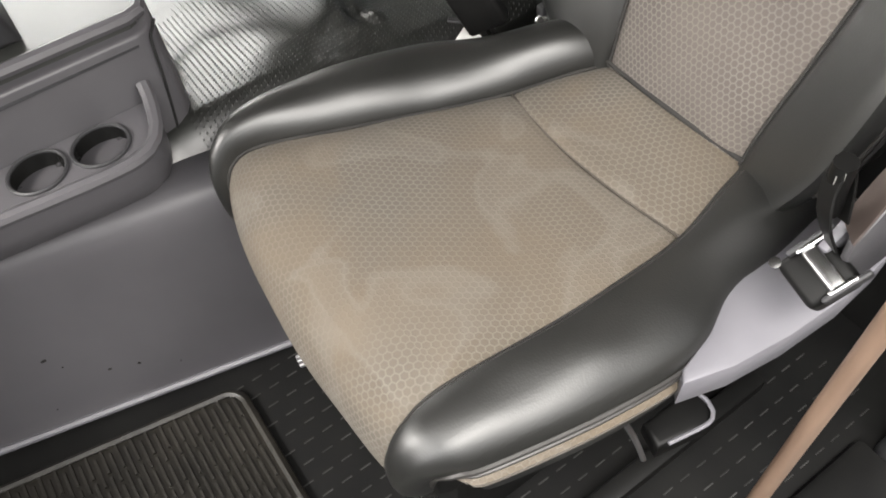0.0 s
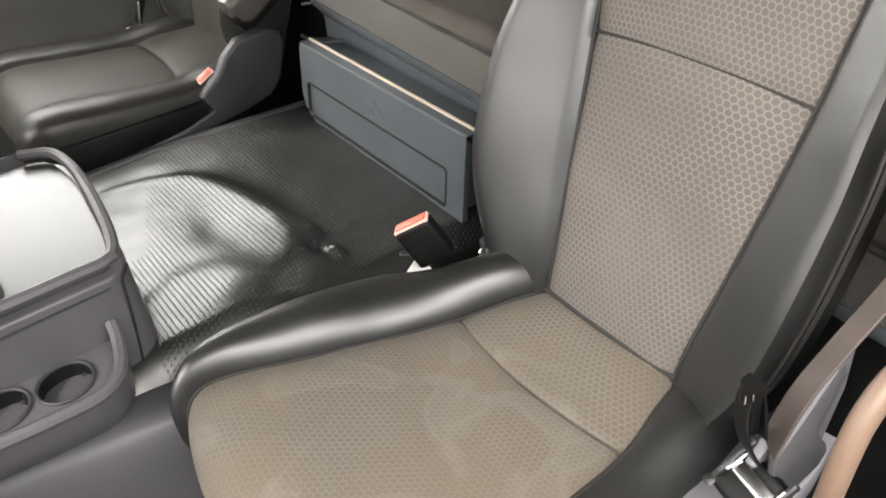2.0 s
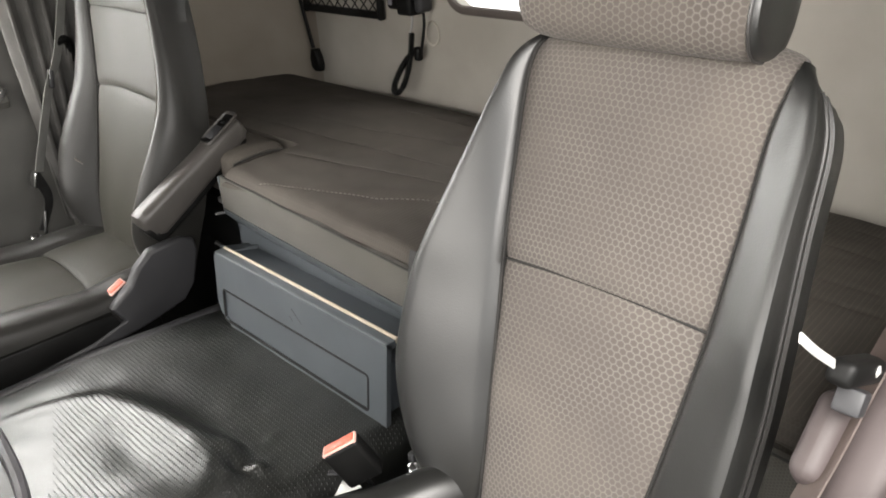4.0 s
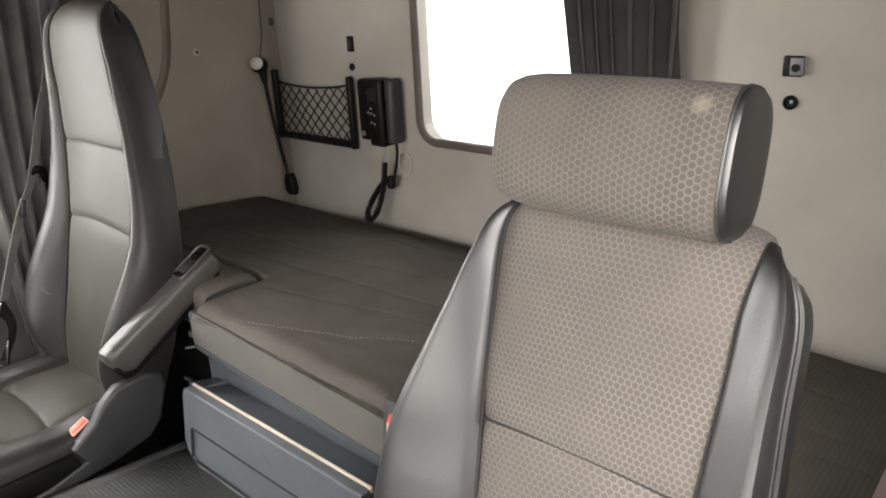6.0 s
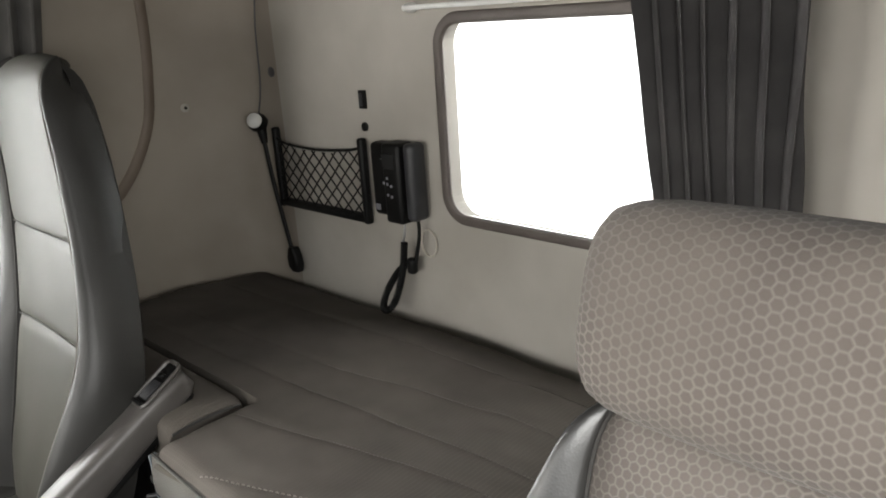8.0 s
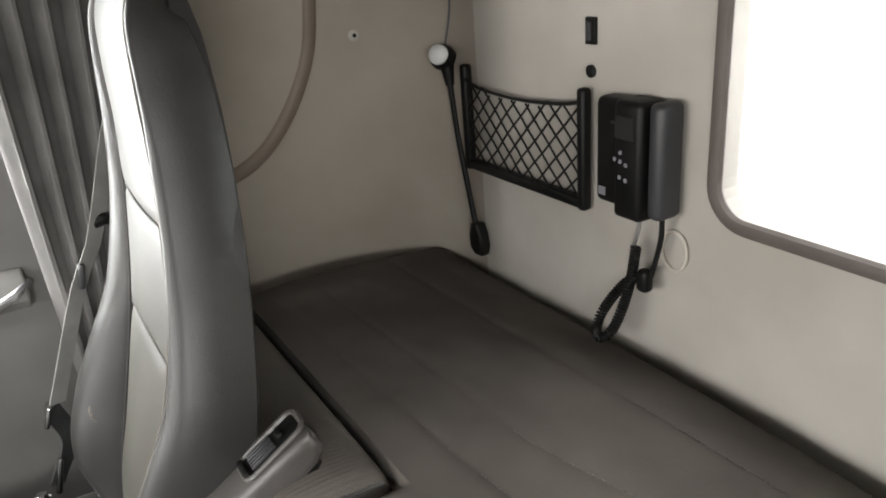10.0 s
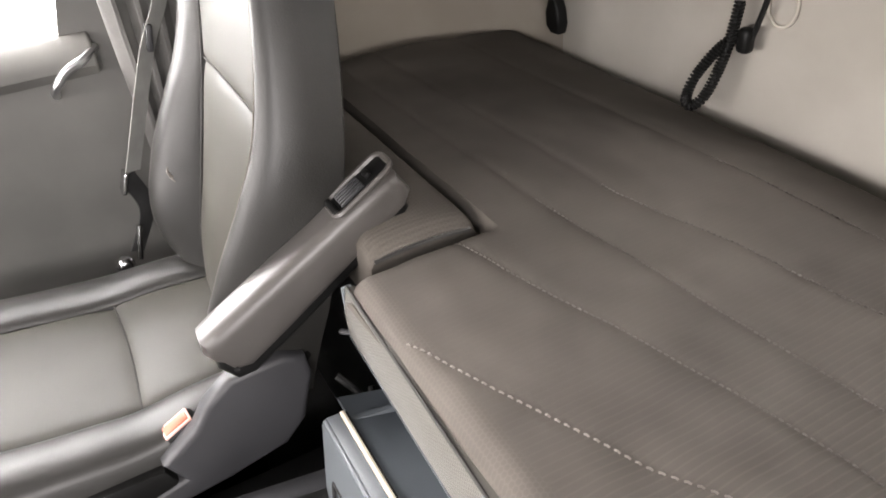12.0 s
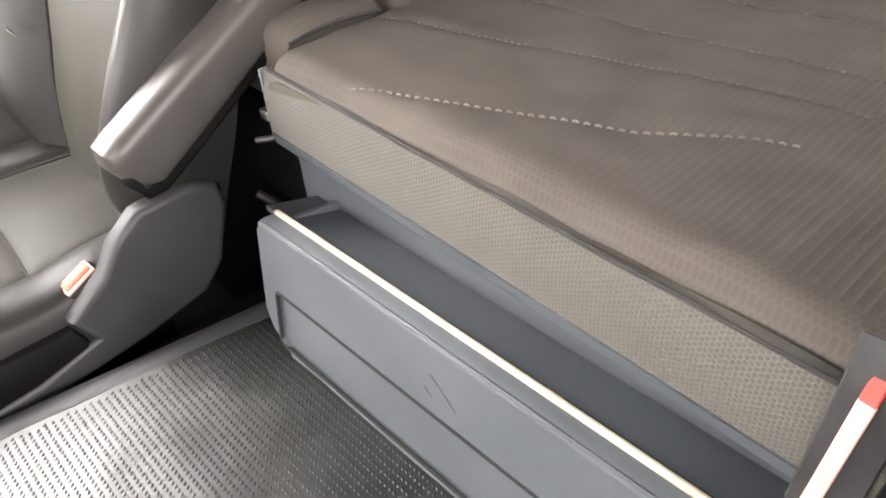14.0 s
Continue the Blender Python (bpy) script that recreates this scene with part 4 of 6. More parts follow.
part("back_shell", shell, M_BLACK, seat, "black plastic back shell")


def d_ring(y, c, hh, hd, tilt, power=3.0, seg=40):
    ring = []
    for k in range(seg):
        w = 2 * math.pi * k / seg
        cx, sx = math.cos(w), math.sin(w)
        px = hd * math.copysign(abs(cx) ** (2 / power), cx)
        pz = hh * math.copysign(abs(sx) ** (2 / power), sx)
        ring.append((c[0] + px * math.cos(tilt) + pz * math.sin(tilt), y, c[1] - px * math.sin(tilt) + pz * math.cos(tilt)))
    return ring


HC, HH, HD, HT = (0.801, 1.190), 0.086, 0.058, radians(13)
head = [d_ring(y, HC, HH * s, HD * s, HT) for y, s in ((0.133, 0.94), (0.135, 0.965), (0.141, 0.975), (0.17, 0.99), (0.25, 1.0), (0.33, 1.0), (0.385, 0.985), (0.410, 0.95), (0.427, 0.88), (0.436, 0.76), (0.438, 0.55))]
headrest = part("headrest", skin(head), M_HEAD, seat, "brown-grey honeycomb cloth headrest")
cap = [d_ring(y, HC, HH * s, HD * s, HT) for y, s in ((0.133, 0.955), (0.1295, 0.945), (0.126, 0.90), (0.1245, 0.78), (0.1235, 0.55), (0.123, 0.2))]
part("end_cap", skin(cap), M_LEATHER, headrest, "dark vinyl end of the headrest")
for dy, rr in ((0.1335, 0.0018),):
    part("piping", tube(d_ring(dy, HC, HH * 0.97, HD * 0.97, HT), rr, 6, closed=True), M_PIPING, headrest)
for y in (0.21, 0.33):
    part("headrest_post", tube([(0.820, y, 1.08), (0.812, y, 1.15)], 0.006, 8), M_STEEL, seat, "steel headrest post")

# base of the seat
part("pedestal", rbox((0.31, 0.28, 0.20), (0.40, 0.34, 0.32), 0.02, 2), M_BLACK, seat, "black suspension base")
part("seat_pan", rbox((0.32, 0.28, 0.385), (0.50, 0.42, 0.07), 0.02, 2), M_BLACK, seat)
part("slide_rail", rbox((0.30, 0.02, 0.075), (0.62, 0.03, 0.03), 0.005, 2), M_BLACK, seat)
for dz in (0.0, 0.013, 0.026):
    part("hose", tube([(0.125, 0.420, 0.15 + dz), (0.072, 0.425, 0.15 + dz), (0.044, 0.432, 0.147 + dz)], 0.0036, 8, 8), M_STEEL, seat, "bright metal hose stub")
lever = part("lever", prism([(0.335, -0.005), (0.41, -0.022), (0.43, 0.0), (0.425, 0.03), (0.345, 0.03)], "z", 0.225, 0.262, 0.008, 3), M_BLACK, seat, "black adjusting lever")
part("lever_edge", tube([(0.350, -0.008, 0.262), (0.412, -0.018, 0.263), (0.428, 0.004, 0.262), (0.424, 0.024, 0.260)], 0.003, 6, 12), M_TRIM, lever, "pale worn edge")
part("lever_rod", tube([(0.30, 0.03, 0.33), (0.315, 0.018, 0.28), (0.32, 0.0, 0.24)], 0.004, 6, 8), M_STEEL, seat)

shield_out = [(0.318, -0.010), (0.330, 0.002), (0.380, 0.014), (0.420, 0.034), (0.470, 0.046), (0.640, 0.046), (0.650, -0.026), (0.596, -0.036), (0.527, -0.041), (0.445, -0.037), (0.374, -0.027)]
shield = part("side_shield", prism(shield_out, "z", 0.420, 0.470, 0.004, 2), M_TRIM, seat, "pale lilac-grey plastic side shield")
up = [(0.470, 0.600), (0.513, 0.640), (0.543, 0.671), (0.556, 0.672), (0.571, 0.645), (0.552, 0.573), (0.560, 0.560), (0.590, 0.520), (0.600, 0.500), (0.588, 0.480), (0.520, 0.480), (0.478, 0.560)]
part("shield_upright", prism(up, "y", -0.036, -0.026, 0.004, 2), M_GREY, shield, "grey plastic upright with a notch")
back_up = [(0.470, 0.570), (0.522, 0.612), (0.553, 0.652), (0.585, 0.664), (0.622, 0.655), (0.640, 0.560), (0.630, 0.470), (0.500, 0.470)]
part("shield_wing", prism(back_up, "y", -0.018, -0.006, 0.004, 2), M_TRIM, shield, "pale lilac-grey plastic wing")
part("marker", rbox((0.575, -0.0245, 0.535), (0.014, 0.004, 0.020), 0.001, 1), M_TAN, shield, "small orange-brown marker")

# armrest folded up beside the backrest
def armrest_body(lo, hi, y0, y1, t0, t1, bevel):
    """A padded arm from lo to hi in the (x, z) plane."""
    a = Vector((hi[0] - lo[0], hi[1] - lo[1])).normalized()
    n = Vector((-a.y, a.x))
    L = (Vector(hi) - Vector(lo)).length
    out = []
    for s, t in ((0.0, 0.55), (0.03, 0.95), (0.10, 1.0), (0.45, 1.0), (0.8, 1.0), (0.95, 0.95), (1.0, 0.6), (1.0, -0.5), (0.94, -0.92), (0.6, -1.0), (0.3, -1.0), (0.08, -0.96), (0.01, -0.55)):
        p = Vector(lo) + a * (L * s) + n * (t * lerp(t0, t1, s))
        out.append((p.x, p.y))
    return prism(out, "y", y0, y1, bevel, 4)


part("armrest_hinge", rbox((0.640, -0.034, 0.790), (0.10, 0.034, 0.050), 0.018, 4, pose(0, 0, 0, 0, -38, 0)), M_ARMDARK, seat)
part("armrest", armrest_body((0.604, 0.715), (0.830, 0.850), -0.105, -0.046, 0.042, 0.040, 0.022), M_ARMDARK, seat, "folded-up vinyl armrest")

# driver's seat on the far side
dseat = thing("driver_seat", (0.42, 1.71, FLOOR), "high-backed truck seat in pale olive-grey vinyl with dark sides", "seat")
C2 = Form([
    (0.120, 0.330, 1.580, 1.840, 1.500, 1.920, 0.4),
    (0.092, 0.400, 1.572, 1.850, 1.475, 1.945, 0.6),
    (0.096, 0.450, 1.566, 1.856, 1.460, 1.962, 0.8),
    (0.125, 0.482, 1.562, 1.860, 1.452, 1.970, 1.0),
    (0.180, 0.490, 1.560, 1.862, 1.448, 1.974, 1.0),
    (0.300, 0.474, 1.556, 1.862, 1.446, 1.974, 1.0),
    (0.400, 0.462, 1.553, 1.860, 1.448, 1.972, 1.0),
    (0.475, 0.457, 1.552, 1.857, 1.452, 1.968, 1.0),
    (0.560, 0.464, 1.556, 1.850, 1.460, 1.955, 1.0),
    (0.690, 0.462, 1.566, 1.842, 1.480, 1.940, 0.8),
])
u2 = C2.u_at(7)
FAR_LOW = [(0, -0.006), (0.10, 0.006), (0.4, 0.014), (0.75, 0.010), (0.94, -0.006), (1.0, -0.025), (0.99, -0.06), (0.93, -0.09), (0.4, -0.10), (0, -0.085)]
part("seat_cushion", insert(C2, 0.0, u2, 50, 36, 0.006, 0.05, 0, 0.01, lump=0.003, seed=11), M_FARSEAT, dseat)
part("seat_rear_panel", insert(C2, u2, 1.0, 24, 36, 0.008, 0.05, 0.01, 0, lump=0.003, seed=12), M_FARSEAT, dseat)
dn = part("seat_side", bolster(C2, False, 0.0, 1.0, 60, FAR_LOW, 0.002), M_FARSIDE, dseat, "dark vinyl side roll")
df = part("seat_side", bolster(C2, True, 0.0, 1.0, 60, FAR_LOW, 0.002), M_FARSIDE, dseat, "dark vinyl side roll")
part("seam", along(C2, False, 0.0, -0.004, 0.05, 1.0, 50, 0.002), M_SEAM, dn)
part("seam", along(C2, True, 0.0, -0.004, 0.05, 1.0, 50, 0.002), M_SEAM, df)
part("seam", cross_seam(C2, u2, 0.01, -0.005, 0.0016), M_SEAM, dseat)

B2 = Form([
    (0.640, 0.440, 1.575, 1.850, 1.480, 1.945, 0.5),
    (0.662, 0.550, 1.548, 1.870, 1.450, 1.988, 1.9),
    (0.692, 0.650, 1.528, 1.882, 1.436, 2.018, 1.9),
    (0.724, 0.760, 1.512, 1.890, 1.436, 2.016, 1.3),
    (0.746, 0.845, 1.510, 1.892, 1.448, 2.004, 0.8),
    (0.768, 0.950, 1.524, 1.900, 1.478, 1.990, 0.5),
    (0.783, 1.045, 1.546, 1.906, 1.510, 1.968, 0.4),
    (0.792, 1.150, 1.570, 1.908, 1.540, 1.948, 0.3),
    (0.794, 1.240, 1.586, 1.908, 1.564, 1.936, 0.2),
    (0.800, 1.315, 1.602, 1.896, 1.584, 1.918, 0.15),
    (0.818, 1.358, 1.618, 1.880, 1.602, 1.898, 0.1),
    (0.848, 1.378, 1.630, 1.866, 1.616, 1.880, 0.1),
    (0.880, 1.368, 1.636, 1.858, 1.624, 1.870, 0.1),
    (0.900, 1.330, 1.638, 1.856, 1.626, 1.868, 0.1),
    (0.905, 1.27, 1.638, 1.856, 1.626, 1.868, 0.1),
])
ua, uc = B2.u_at(4), B2.u_at(6)
far_thin = lambda u: float(np.interp(u, [B2.u_at(8), B2.u_at(11)], [1.0, 0.6]))
FAR_HIGH = [(0, -0.004), (0.10, 0.012), (0.35, 0.034), (0.65, 0.036), (0.90, 0.014), (1.0, -0.020), (1.0, -0.05), (0.96, -0.082), (0.4, -0.088), (0, -0.075)]
part("backrest", insert(B2, 0.0, ua, 36, 36, 0.010, 0.06, 0, 0.015, lump=0.003, seed=21), M_FARSEAT, dseat)
part("middle_backrest", insert(B2, ua, uc, 20, 36, 0.010, 0.06, 0.015, 0.004, lump=0.003, seed=22), M_FARSEAT, dseat)
part("head_panel", insert(B2, uc, B2.u_at(12), 50, 36, 0.008, 0.05, 0.004, 0, lump=0.002, seed=23), M_FARSEAT, dseat)
bn = part("back_side", bolster(B2, False, 0.0, B2.u_at(11), 90, FAR_HIGH, 0.002, far_thin), M_FARSIDE, dseat, "dark vinyl side of the backrest")
bf = part("back_side", bolster(B2, True, 0.0, B2.u_at(11), 90, FAR_HIGH, 0.002, far_thin), M_FARSIDE, dseat, "dark vinyl side of the backrest")
part("seam", along(B2, False, 0.0, -0.002, 0.0, B2.u_at(11), 80, 0.0022), M_FARSEAT, bn)
part("seam", along(B2, True, 0.0, -0.002, 0.0, B2.u_at(11), 80, 0.0022), M_SEAM, bf)
for a, k in ((0.30, 0.031), (0.42, 0.036)):
    part("stitch_line", along(B2, False, a, lambda q, k=k: k * q[7] + 0.0005, 0.06, B2.u_at(10), 80, 0.0012), M_THREAD, bn, "pale stitched line")
part("seam", cross_seam(B2, ua, 0.015, -0.005, 0.0016), M_SEAM, dseat)
part("seam", cross_seam(B2, uc, 0.004, -0.005, 0.0016), M_SEAM, dseat)
part("back_shell", slab(lambda u, v: B2.point(lerp(0.03, 0.62, u), lerp(1.58, 1.86, v), -0.070), 20, 8, lambda u, v: B2.normal(lerp(0.03, 0.62, u)) * -0.02), M_BLACK, dseat, "black back shell")
BZ = (0.60, 0.80, 1.00, 1.10, 1.20, 1.29, 1.345, 1.372)


def back_cover(u, v):
    z = lerp(0.60, 1.372, u)
    x = float(np.interp(z, BZ, (0.765, 0.818, 0.862, 0.874, 0.882, 0.882, 0.874, 0.850)))
    lo = float(np.interp(z, BZ, (1.452, 1.446, 1.500, 1.530, 1.560, 1.584, 1.604, 1.624)))
    hi = float(np.interp(z, BZ, (2.000, 2.004, 1.976, 1.954, 1.936, 1.918, 1.896, 1.876)))
    return (x + 0.014 * math.sin(math.pi * v), lerp(lo, hi, v), z)


part("back_cover", slab(back_cover, 40, 16, lambda u, v: (-0.008 - 0.042 * min(1.0, (1 - u) * 7), 0, 0)), M_FARSIDE, dseat, "grey vinyl back of the seat")
# small embroidered mark, plain strokes
mark = bmesh.new()
for k, (a, b) in enumerate(((0.0, 0.016), (0.006, 0.020), (0.014, 0.026), (0.022, 0.036))):
    tube([(0.640 + 0.001 * k, 1.886 - a, 0.672 - 0.003 * k), (0.636, 1.880 - a, 0.666), (0.640 + 0.001 * k, 1.886 - b, 0.664 - 0.002 * k)], 0.0011, 5, 6, bm=mark)
part("stitched_mark", mark, M_THREAD, bf, "pale stitched squiggle")
part("pedestal", rbox((0.42, 1.71, 0.20), (0.42, 0.34, 0.34), 0.02, 2), M_BLACK, dseat, "black suspension base")
part("seat_pan", rbox((0.40, 1.71, 0.37), (0.52, 0.44, 0.07), 0.02, 2), M_BLACK, dseat)
sk = [(0.110, 0.37), (0.108, 0.438), (0.30, 0.434), (0.48, 0.428), (0.50, 0.38), (0.46, 0.345), (0.16, 0.335)]
part("skirt", prism(sk, "y", 1.437, 1.462, 0.006, 2), M_BLACK, dseat)
sh = [(0.500, 0.400), (0.480, 0.440), (0.535, 0.480), (0.560, 0.515), (0.600, 0.545), (0.680, 0.550), (0.712, 0.535), (0.716, 0.500), (0.690, 0.420), (0.655, 0.385), (0.560, 0.365), (0.40, 0.345), (0.26, 0.345), (0.25, 0.365), (0.42, 0.380)]
part("side_shield", prism(sh, "y", 1.432, 1.466, 0.010, 4), M_DARKGREY, dseat, "dark grey plastic side shield")
arm = part("armrest", armrest_body((0.592, 0.606), (0.884, 0.782), 1.388, 1.452, 0.043, 0.032, 0.020), M_ARM, dseat, "grey padded armrest folded half up")
d = Vector((0.292, 0, 0.176)).normalized()
nrm = Vector((-d.z, 0, d.x))
turn = Matrix((( d.x, 0, nrm.x), (0, 1, 0), (d.z, 0, nrm.z))).to_4x4()
mid = Vector((0.592, 1.418, 0.606)) + d * 0.292
part("slot", rbox(mid + nrm * 0.0325 + d * 0.004, (0.088, 0.040, 0.006), 0.003, 2, turn), M_BLACK, arm, "black recess near the tip")
slot_rim = [Vector((a, b, 0)) for a, b in round_rect(-0.050, -0.0235, 0.048, 0.0235, 0.014, 6)]
part("slot_rim", tube([mid + nrm * 0.0350 + d * (0.004 + q.x) + Vector((0, q.y, 0)) for q in slot_rim], 0.0042, 6, closed=True), M_ARM, arm, "raised rim round the recess")
for k in range(5):
    part("wheel_rib", rbox(mid + nrm * 0.0365 - d * 0.012 + Vector((0, -0.012 + 0.006 * k, 0)), (0.040, 0.0032, 0.006), 0.001, 1, turn), M_DARKGREY, arm)
part("slot_end", rbox(mid + nrm * 0.037 - d * 0.042, (0.009, 0.036, 0.010), 0.003, 2, turn), M_BLACK, arm)
part("wheel_knob", rbox(mid + nrm * 0.038 + d * 0.020, (0.010, 0.016, 0.010), 0.004, 2, turn), M_BLACK, arm)
part("underside", armrest_body((0.600, 0.588), (0.880, 0.755), 1.392, 1.448, 0.031, 0.020, 0.008), M_BLACK, arm, "black underside strip")
part("screw_hole", lathe([(0.0035, 0), (0.0035, 0.001), (0, 0.001)], pose(0.612, 1.3885, 0.598, 90, 0, 0), 10), M_GAP, arm)
part("pivot", lathe([(0.03, 0), (0.03, 0.012), (0.02, 0.016), (0, 0.016)], pose(0.70, 1.470, 0.53, 90, 0, 0), 20), M_BLACK, arm)
# ---- bunk ----
LINES = [
    [(1.325, 0.715), (1.171, 0.773), (1.072, 0.812), (1.018, 0.837), (0.917, 0.880), (0.833, 0.930), (0.60, 1.03)],
    [(1.34, 0.898), (1.31, 0.905), (1.225, 0.924), (1.152, 0.946), (1.085, 0.971), (0.996, 0.992), (0.938, 1.007), (0.832, 1.027), (0.40, 1.06), (-0.1, 1.08)],
    [(2.03, 1.02), (1.345, 1.048), (1.226, 1.061), (1.128, 1.076), (1.02, 1.086), (0.91, 1.098), (0.40, 1.13), (-0.1, 1.14)],
    [(2.03, 1.11), (1.289, 1.147), (1.196, 1.168), (1.118, 1.190), (0.98, 1.205), (0.919, 1.222), (0.40, 1.25), (-0.1, 1.27)],
    [(2.03, 1.30), (1.303, 1.330), (1.169, 1.338), (1.008, 1.350), (0.40, 1.37), (-0.1, 1.38)],
]


def line_x(k, y):
    p = LINES[k]
    return float(np.interp(y, [q[0] for q in p[::-1]], [q[1] for q in p[::-1]]))


def mattress_z(x, y):
    z = 0.729 - 0.032 * max(0.0, 1.25 - y) + 0.0045 * noise.noise(Vector((x * 5, y * 4, 1.0))) + 0.002 * noise.noise(Vector((x * 22, y * 14, 5.0)))
    for k, deep in enumerate((0.0022, 0.0034, 0.0034, 0.0028, 0.0028)):
        if k == 0 and (y > 1.19 or y < 0.78):
            continue
        d = abs(x - line_x(k, y))
        z -= deep * math.exp(-d / 0.0055)
    z += 0.0045 * noise.noise(Vector((x * 16 + y * 9, y * 5 - x * 3, 9.0))) * max(0.0, 1 - abs(y - 0.85) / 0.45)
    z += 0.005 * math.exp(-((x - line_x(0, y) - 0.03) / 0.02) ** 2) * math.exp(-((y - 0.80) / 0.06) ** 2)
    z -= 0.036 * max(0.0, (x - 1.18) / 0.30) ** 2
    # rounded rim
    for dist, r in ((x - 0.7535 - 0.006, 0.026), (1.464 - x, 0.015), (y + 0.13, 0.03), (2.035 - y, 0.02)):
        if dist < r:
            z -= r * (1 - math.sqrt(max(0.0, 1 - (1 - max(dist, 0) / r) ** 2)))
    if x < 0.965:
        dist, r = 1.322 - y, 0.030
        if dist < r:
            z -= r * (1 - math.sqrt(max(0.0, 1 - (1 - max(dist, 0) / r) ** 2)))
    return z


bunk = thing("bunk_mattress", (1.1, 0.95, 0.62), "grey-brown ribbed bunk mattress with quilted seams", "mattress")
mb = bmesh.new()
xs = np.linspace(0.7535, 1.464, 130)
ys = np.linspace(-0.13, 2.035, 330)
ys[np.argmin(abs(ys - 1.322))] = 1.322
xs[np.argmin(abs(xs - 0.957))] = 0.957
uvl = mb.loops.layers.uv.verify()
cut = lambda x, y: x < 0.956 and y > 1.3225
grid = {}
for i, x in enumerate(xs):
    for j, y in enumerate(ys):
        if not cut(x, y):
            grid[i, j] = mb.verts.new((x, y, mattress_z(x, y)))
for i in range(len(xs) - 1):
    for j in range(len(ys) - 1):
        q = [(i, j), (i + 1, j), (i + 1, j + 1), (i, j + 1)]
        if all(k in grid for k in q):
            f = mb.faces.new([grid[k] for k in q])
            for lp, (a, b) in zip(f.loops, q):
                lp[uvl].uv = (ys[b], xs[a])
rim = [e for e in mb.edges if len(e.link_faces) == 1]
ext = bmesh.ops.extrude_edge_only(mb, edges=rim)
for v in [g for g in ext["geom"] if isinstance(g, bmesh.types.BMVert)]:
    v.co.z = 0.63
part("mattress", mb, M_MATTRESS, bunk)


def stitches(k, y0, y1, step, size, bm):
    y, i = y0, 0
    while y > y1:
        x = line_x(k, y)
        x2 = line_x(k, y - step * 0.5)
        p, q = Vector((x, y, mattress_z(x, y) + 0.0012)), Vector((x2, y - step * 0.55, mattress_z(x2, y - step * 0.5) + 0.0012))
        tube([p, (p + q) / 2 + Vector((0, 0, size * 0.5)), q], size * 0.5, 5, bm=bm)
        y -= step
        i += 1


st = bmesh.new()
stitches(0, 1.176, 0.80, 0.0095, 0.0026, st)
tagged(part("stitching", st, M_THREAD, bunk, "row of coarse pale stitches"), kind="stuff")
st = bmesh.new()
for k, y0 in ((1, 1.31), (2, 1.34), (3, 1.32), (4, 1.30)):
    stitches(k, y0, 0.60, 0.0075, 0.0020, st)
tagged(part("stitching", st, M_QUILT, bunk, "fine quilting seams"), kind="stuff")

pad = single("corner_pad", slab(lambda u, v: (lerp(0.800, 0.9535, u), lerp(1.342, 2.03, v), 0.735 + 0.006 * math.sin(math.pi * u) - 0.014 * (math.exp(-u / 0.05) + math.exp(-(1 - u) / 0.05) + math.exp(-v / 0.012))), 24, 60, (0, 0, -0.085)), M_MATTRESS, "grey-brown pad beside the mattress behind the driver's seat", "mattress pad")
pp = tube([(0.806, 1.343, 0.716), (0.85, 1.340, 0.722), (0.90, 1.340, 0.722), (0.945, 1.342, 0.716)], 0.0032, 6, 12)
pipe = new("piping", mesh_of("piping", pp, M_PIPING))
pipe.parent = pad

base = thing("bed_platform", (1.1, 0.95, 0.3), "blue-grey bunk platform with a cloth-covered front board", "bed platform")
def bunk_tilt(bm, lean=0.024):
    """The bunk's front runs a little out of square and falls towards the open door."""
    for v in bm.verts:
        d = v.co.y - 1.326
        v.co.x += 0.011 + lean * d
        v.co.z += 0.002 + 0.032 * d
    return bm


board = slab(lambda u, v: (0.7425 - 0.004 * math.sin(math.pi * v) + 0.004 * v, lerp(-0.13, 1.326, u), lerp(0.628, 0.7065 - 0.002 * math.sin(u * 40), v)), 120, 8, (0.012, 0, 0))
part("front_board", bunk_tilt(board), M_BAND, base, "grey woven cloth over the front board")
part("board_edge", bunk_tilt(tube([(0.748, lerp(-0.13, 1.326, i / 40), 0.7070) for i in range(41)], 0.0022, 6)), M_SEAM, base)
part("board_end", bunk_tilt(rbox((0.7485, 1.3275, 0.667), (0.014, 0.004, 0.080), 0.001, 1)), M_BLUE, base)
strip = prism([(0.742, 0.6255), (0.758, 0.6255), (0.786, 0.590), (0.790, 0.572), (0.778, 0.572), (0.745, 0.612)], "y", -0.13, 1.333, 0.002, 2)
part("front_strip", bunk_tilt(strip), M_BLUE, base, "blue-grey plastic strip")
part("support", rbox((1.14, 0.95, 0.535), (0.66, 2.14, 0.150), 0.01, 2), M_BLACK, base)
part("back_panel", rbox((0.800, 0.87, 0.49), (0.02, 0.96, 0.20), 0.004, 1), M_BLUEDARK, base)
part("foot", rbox((1.14, 0.95, 0.23), (0.62, 2.1, 0.46), 0.01, 1), M_BLACK, base)

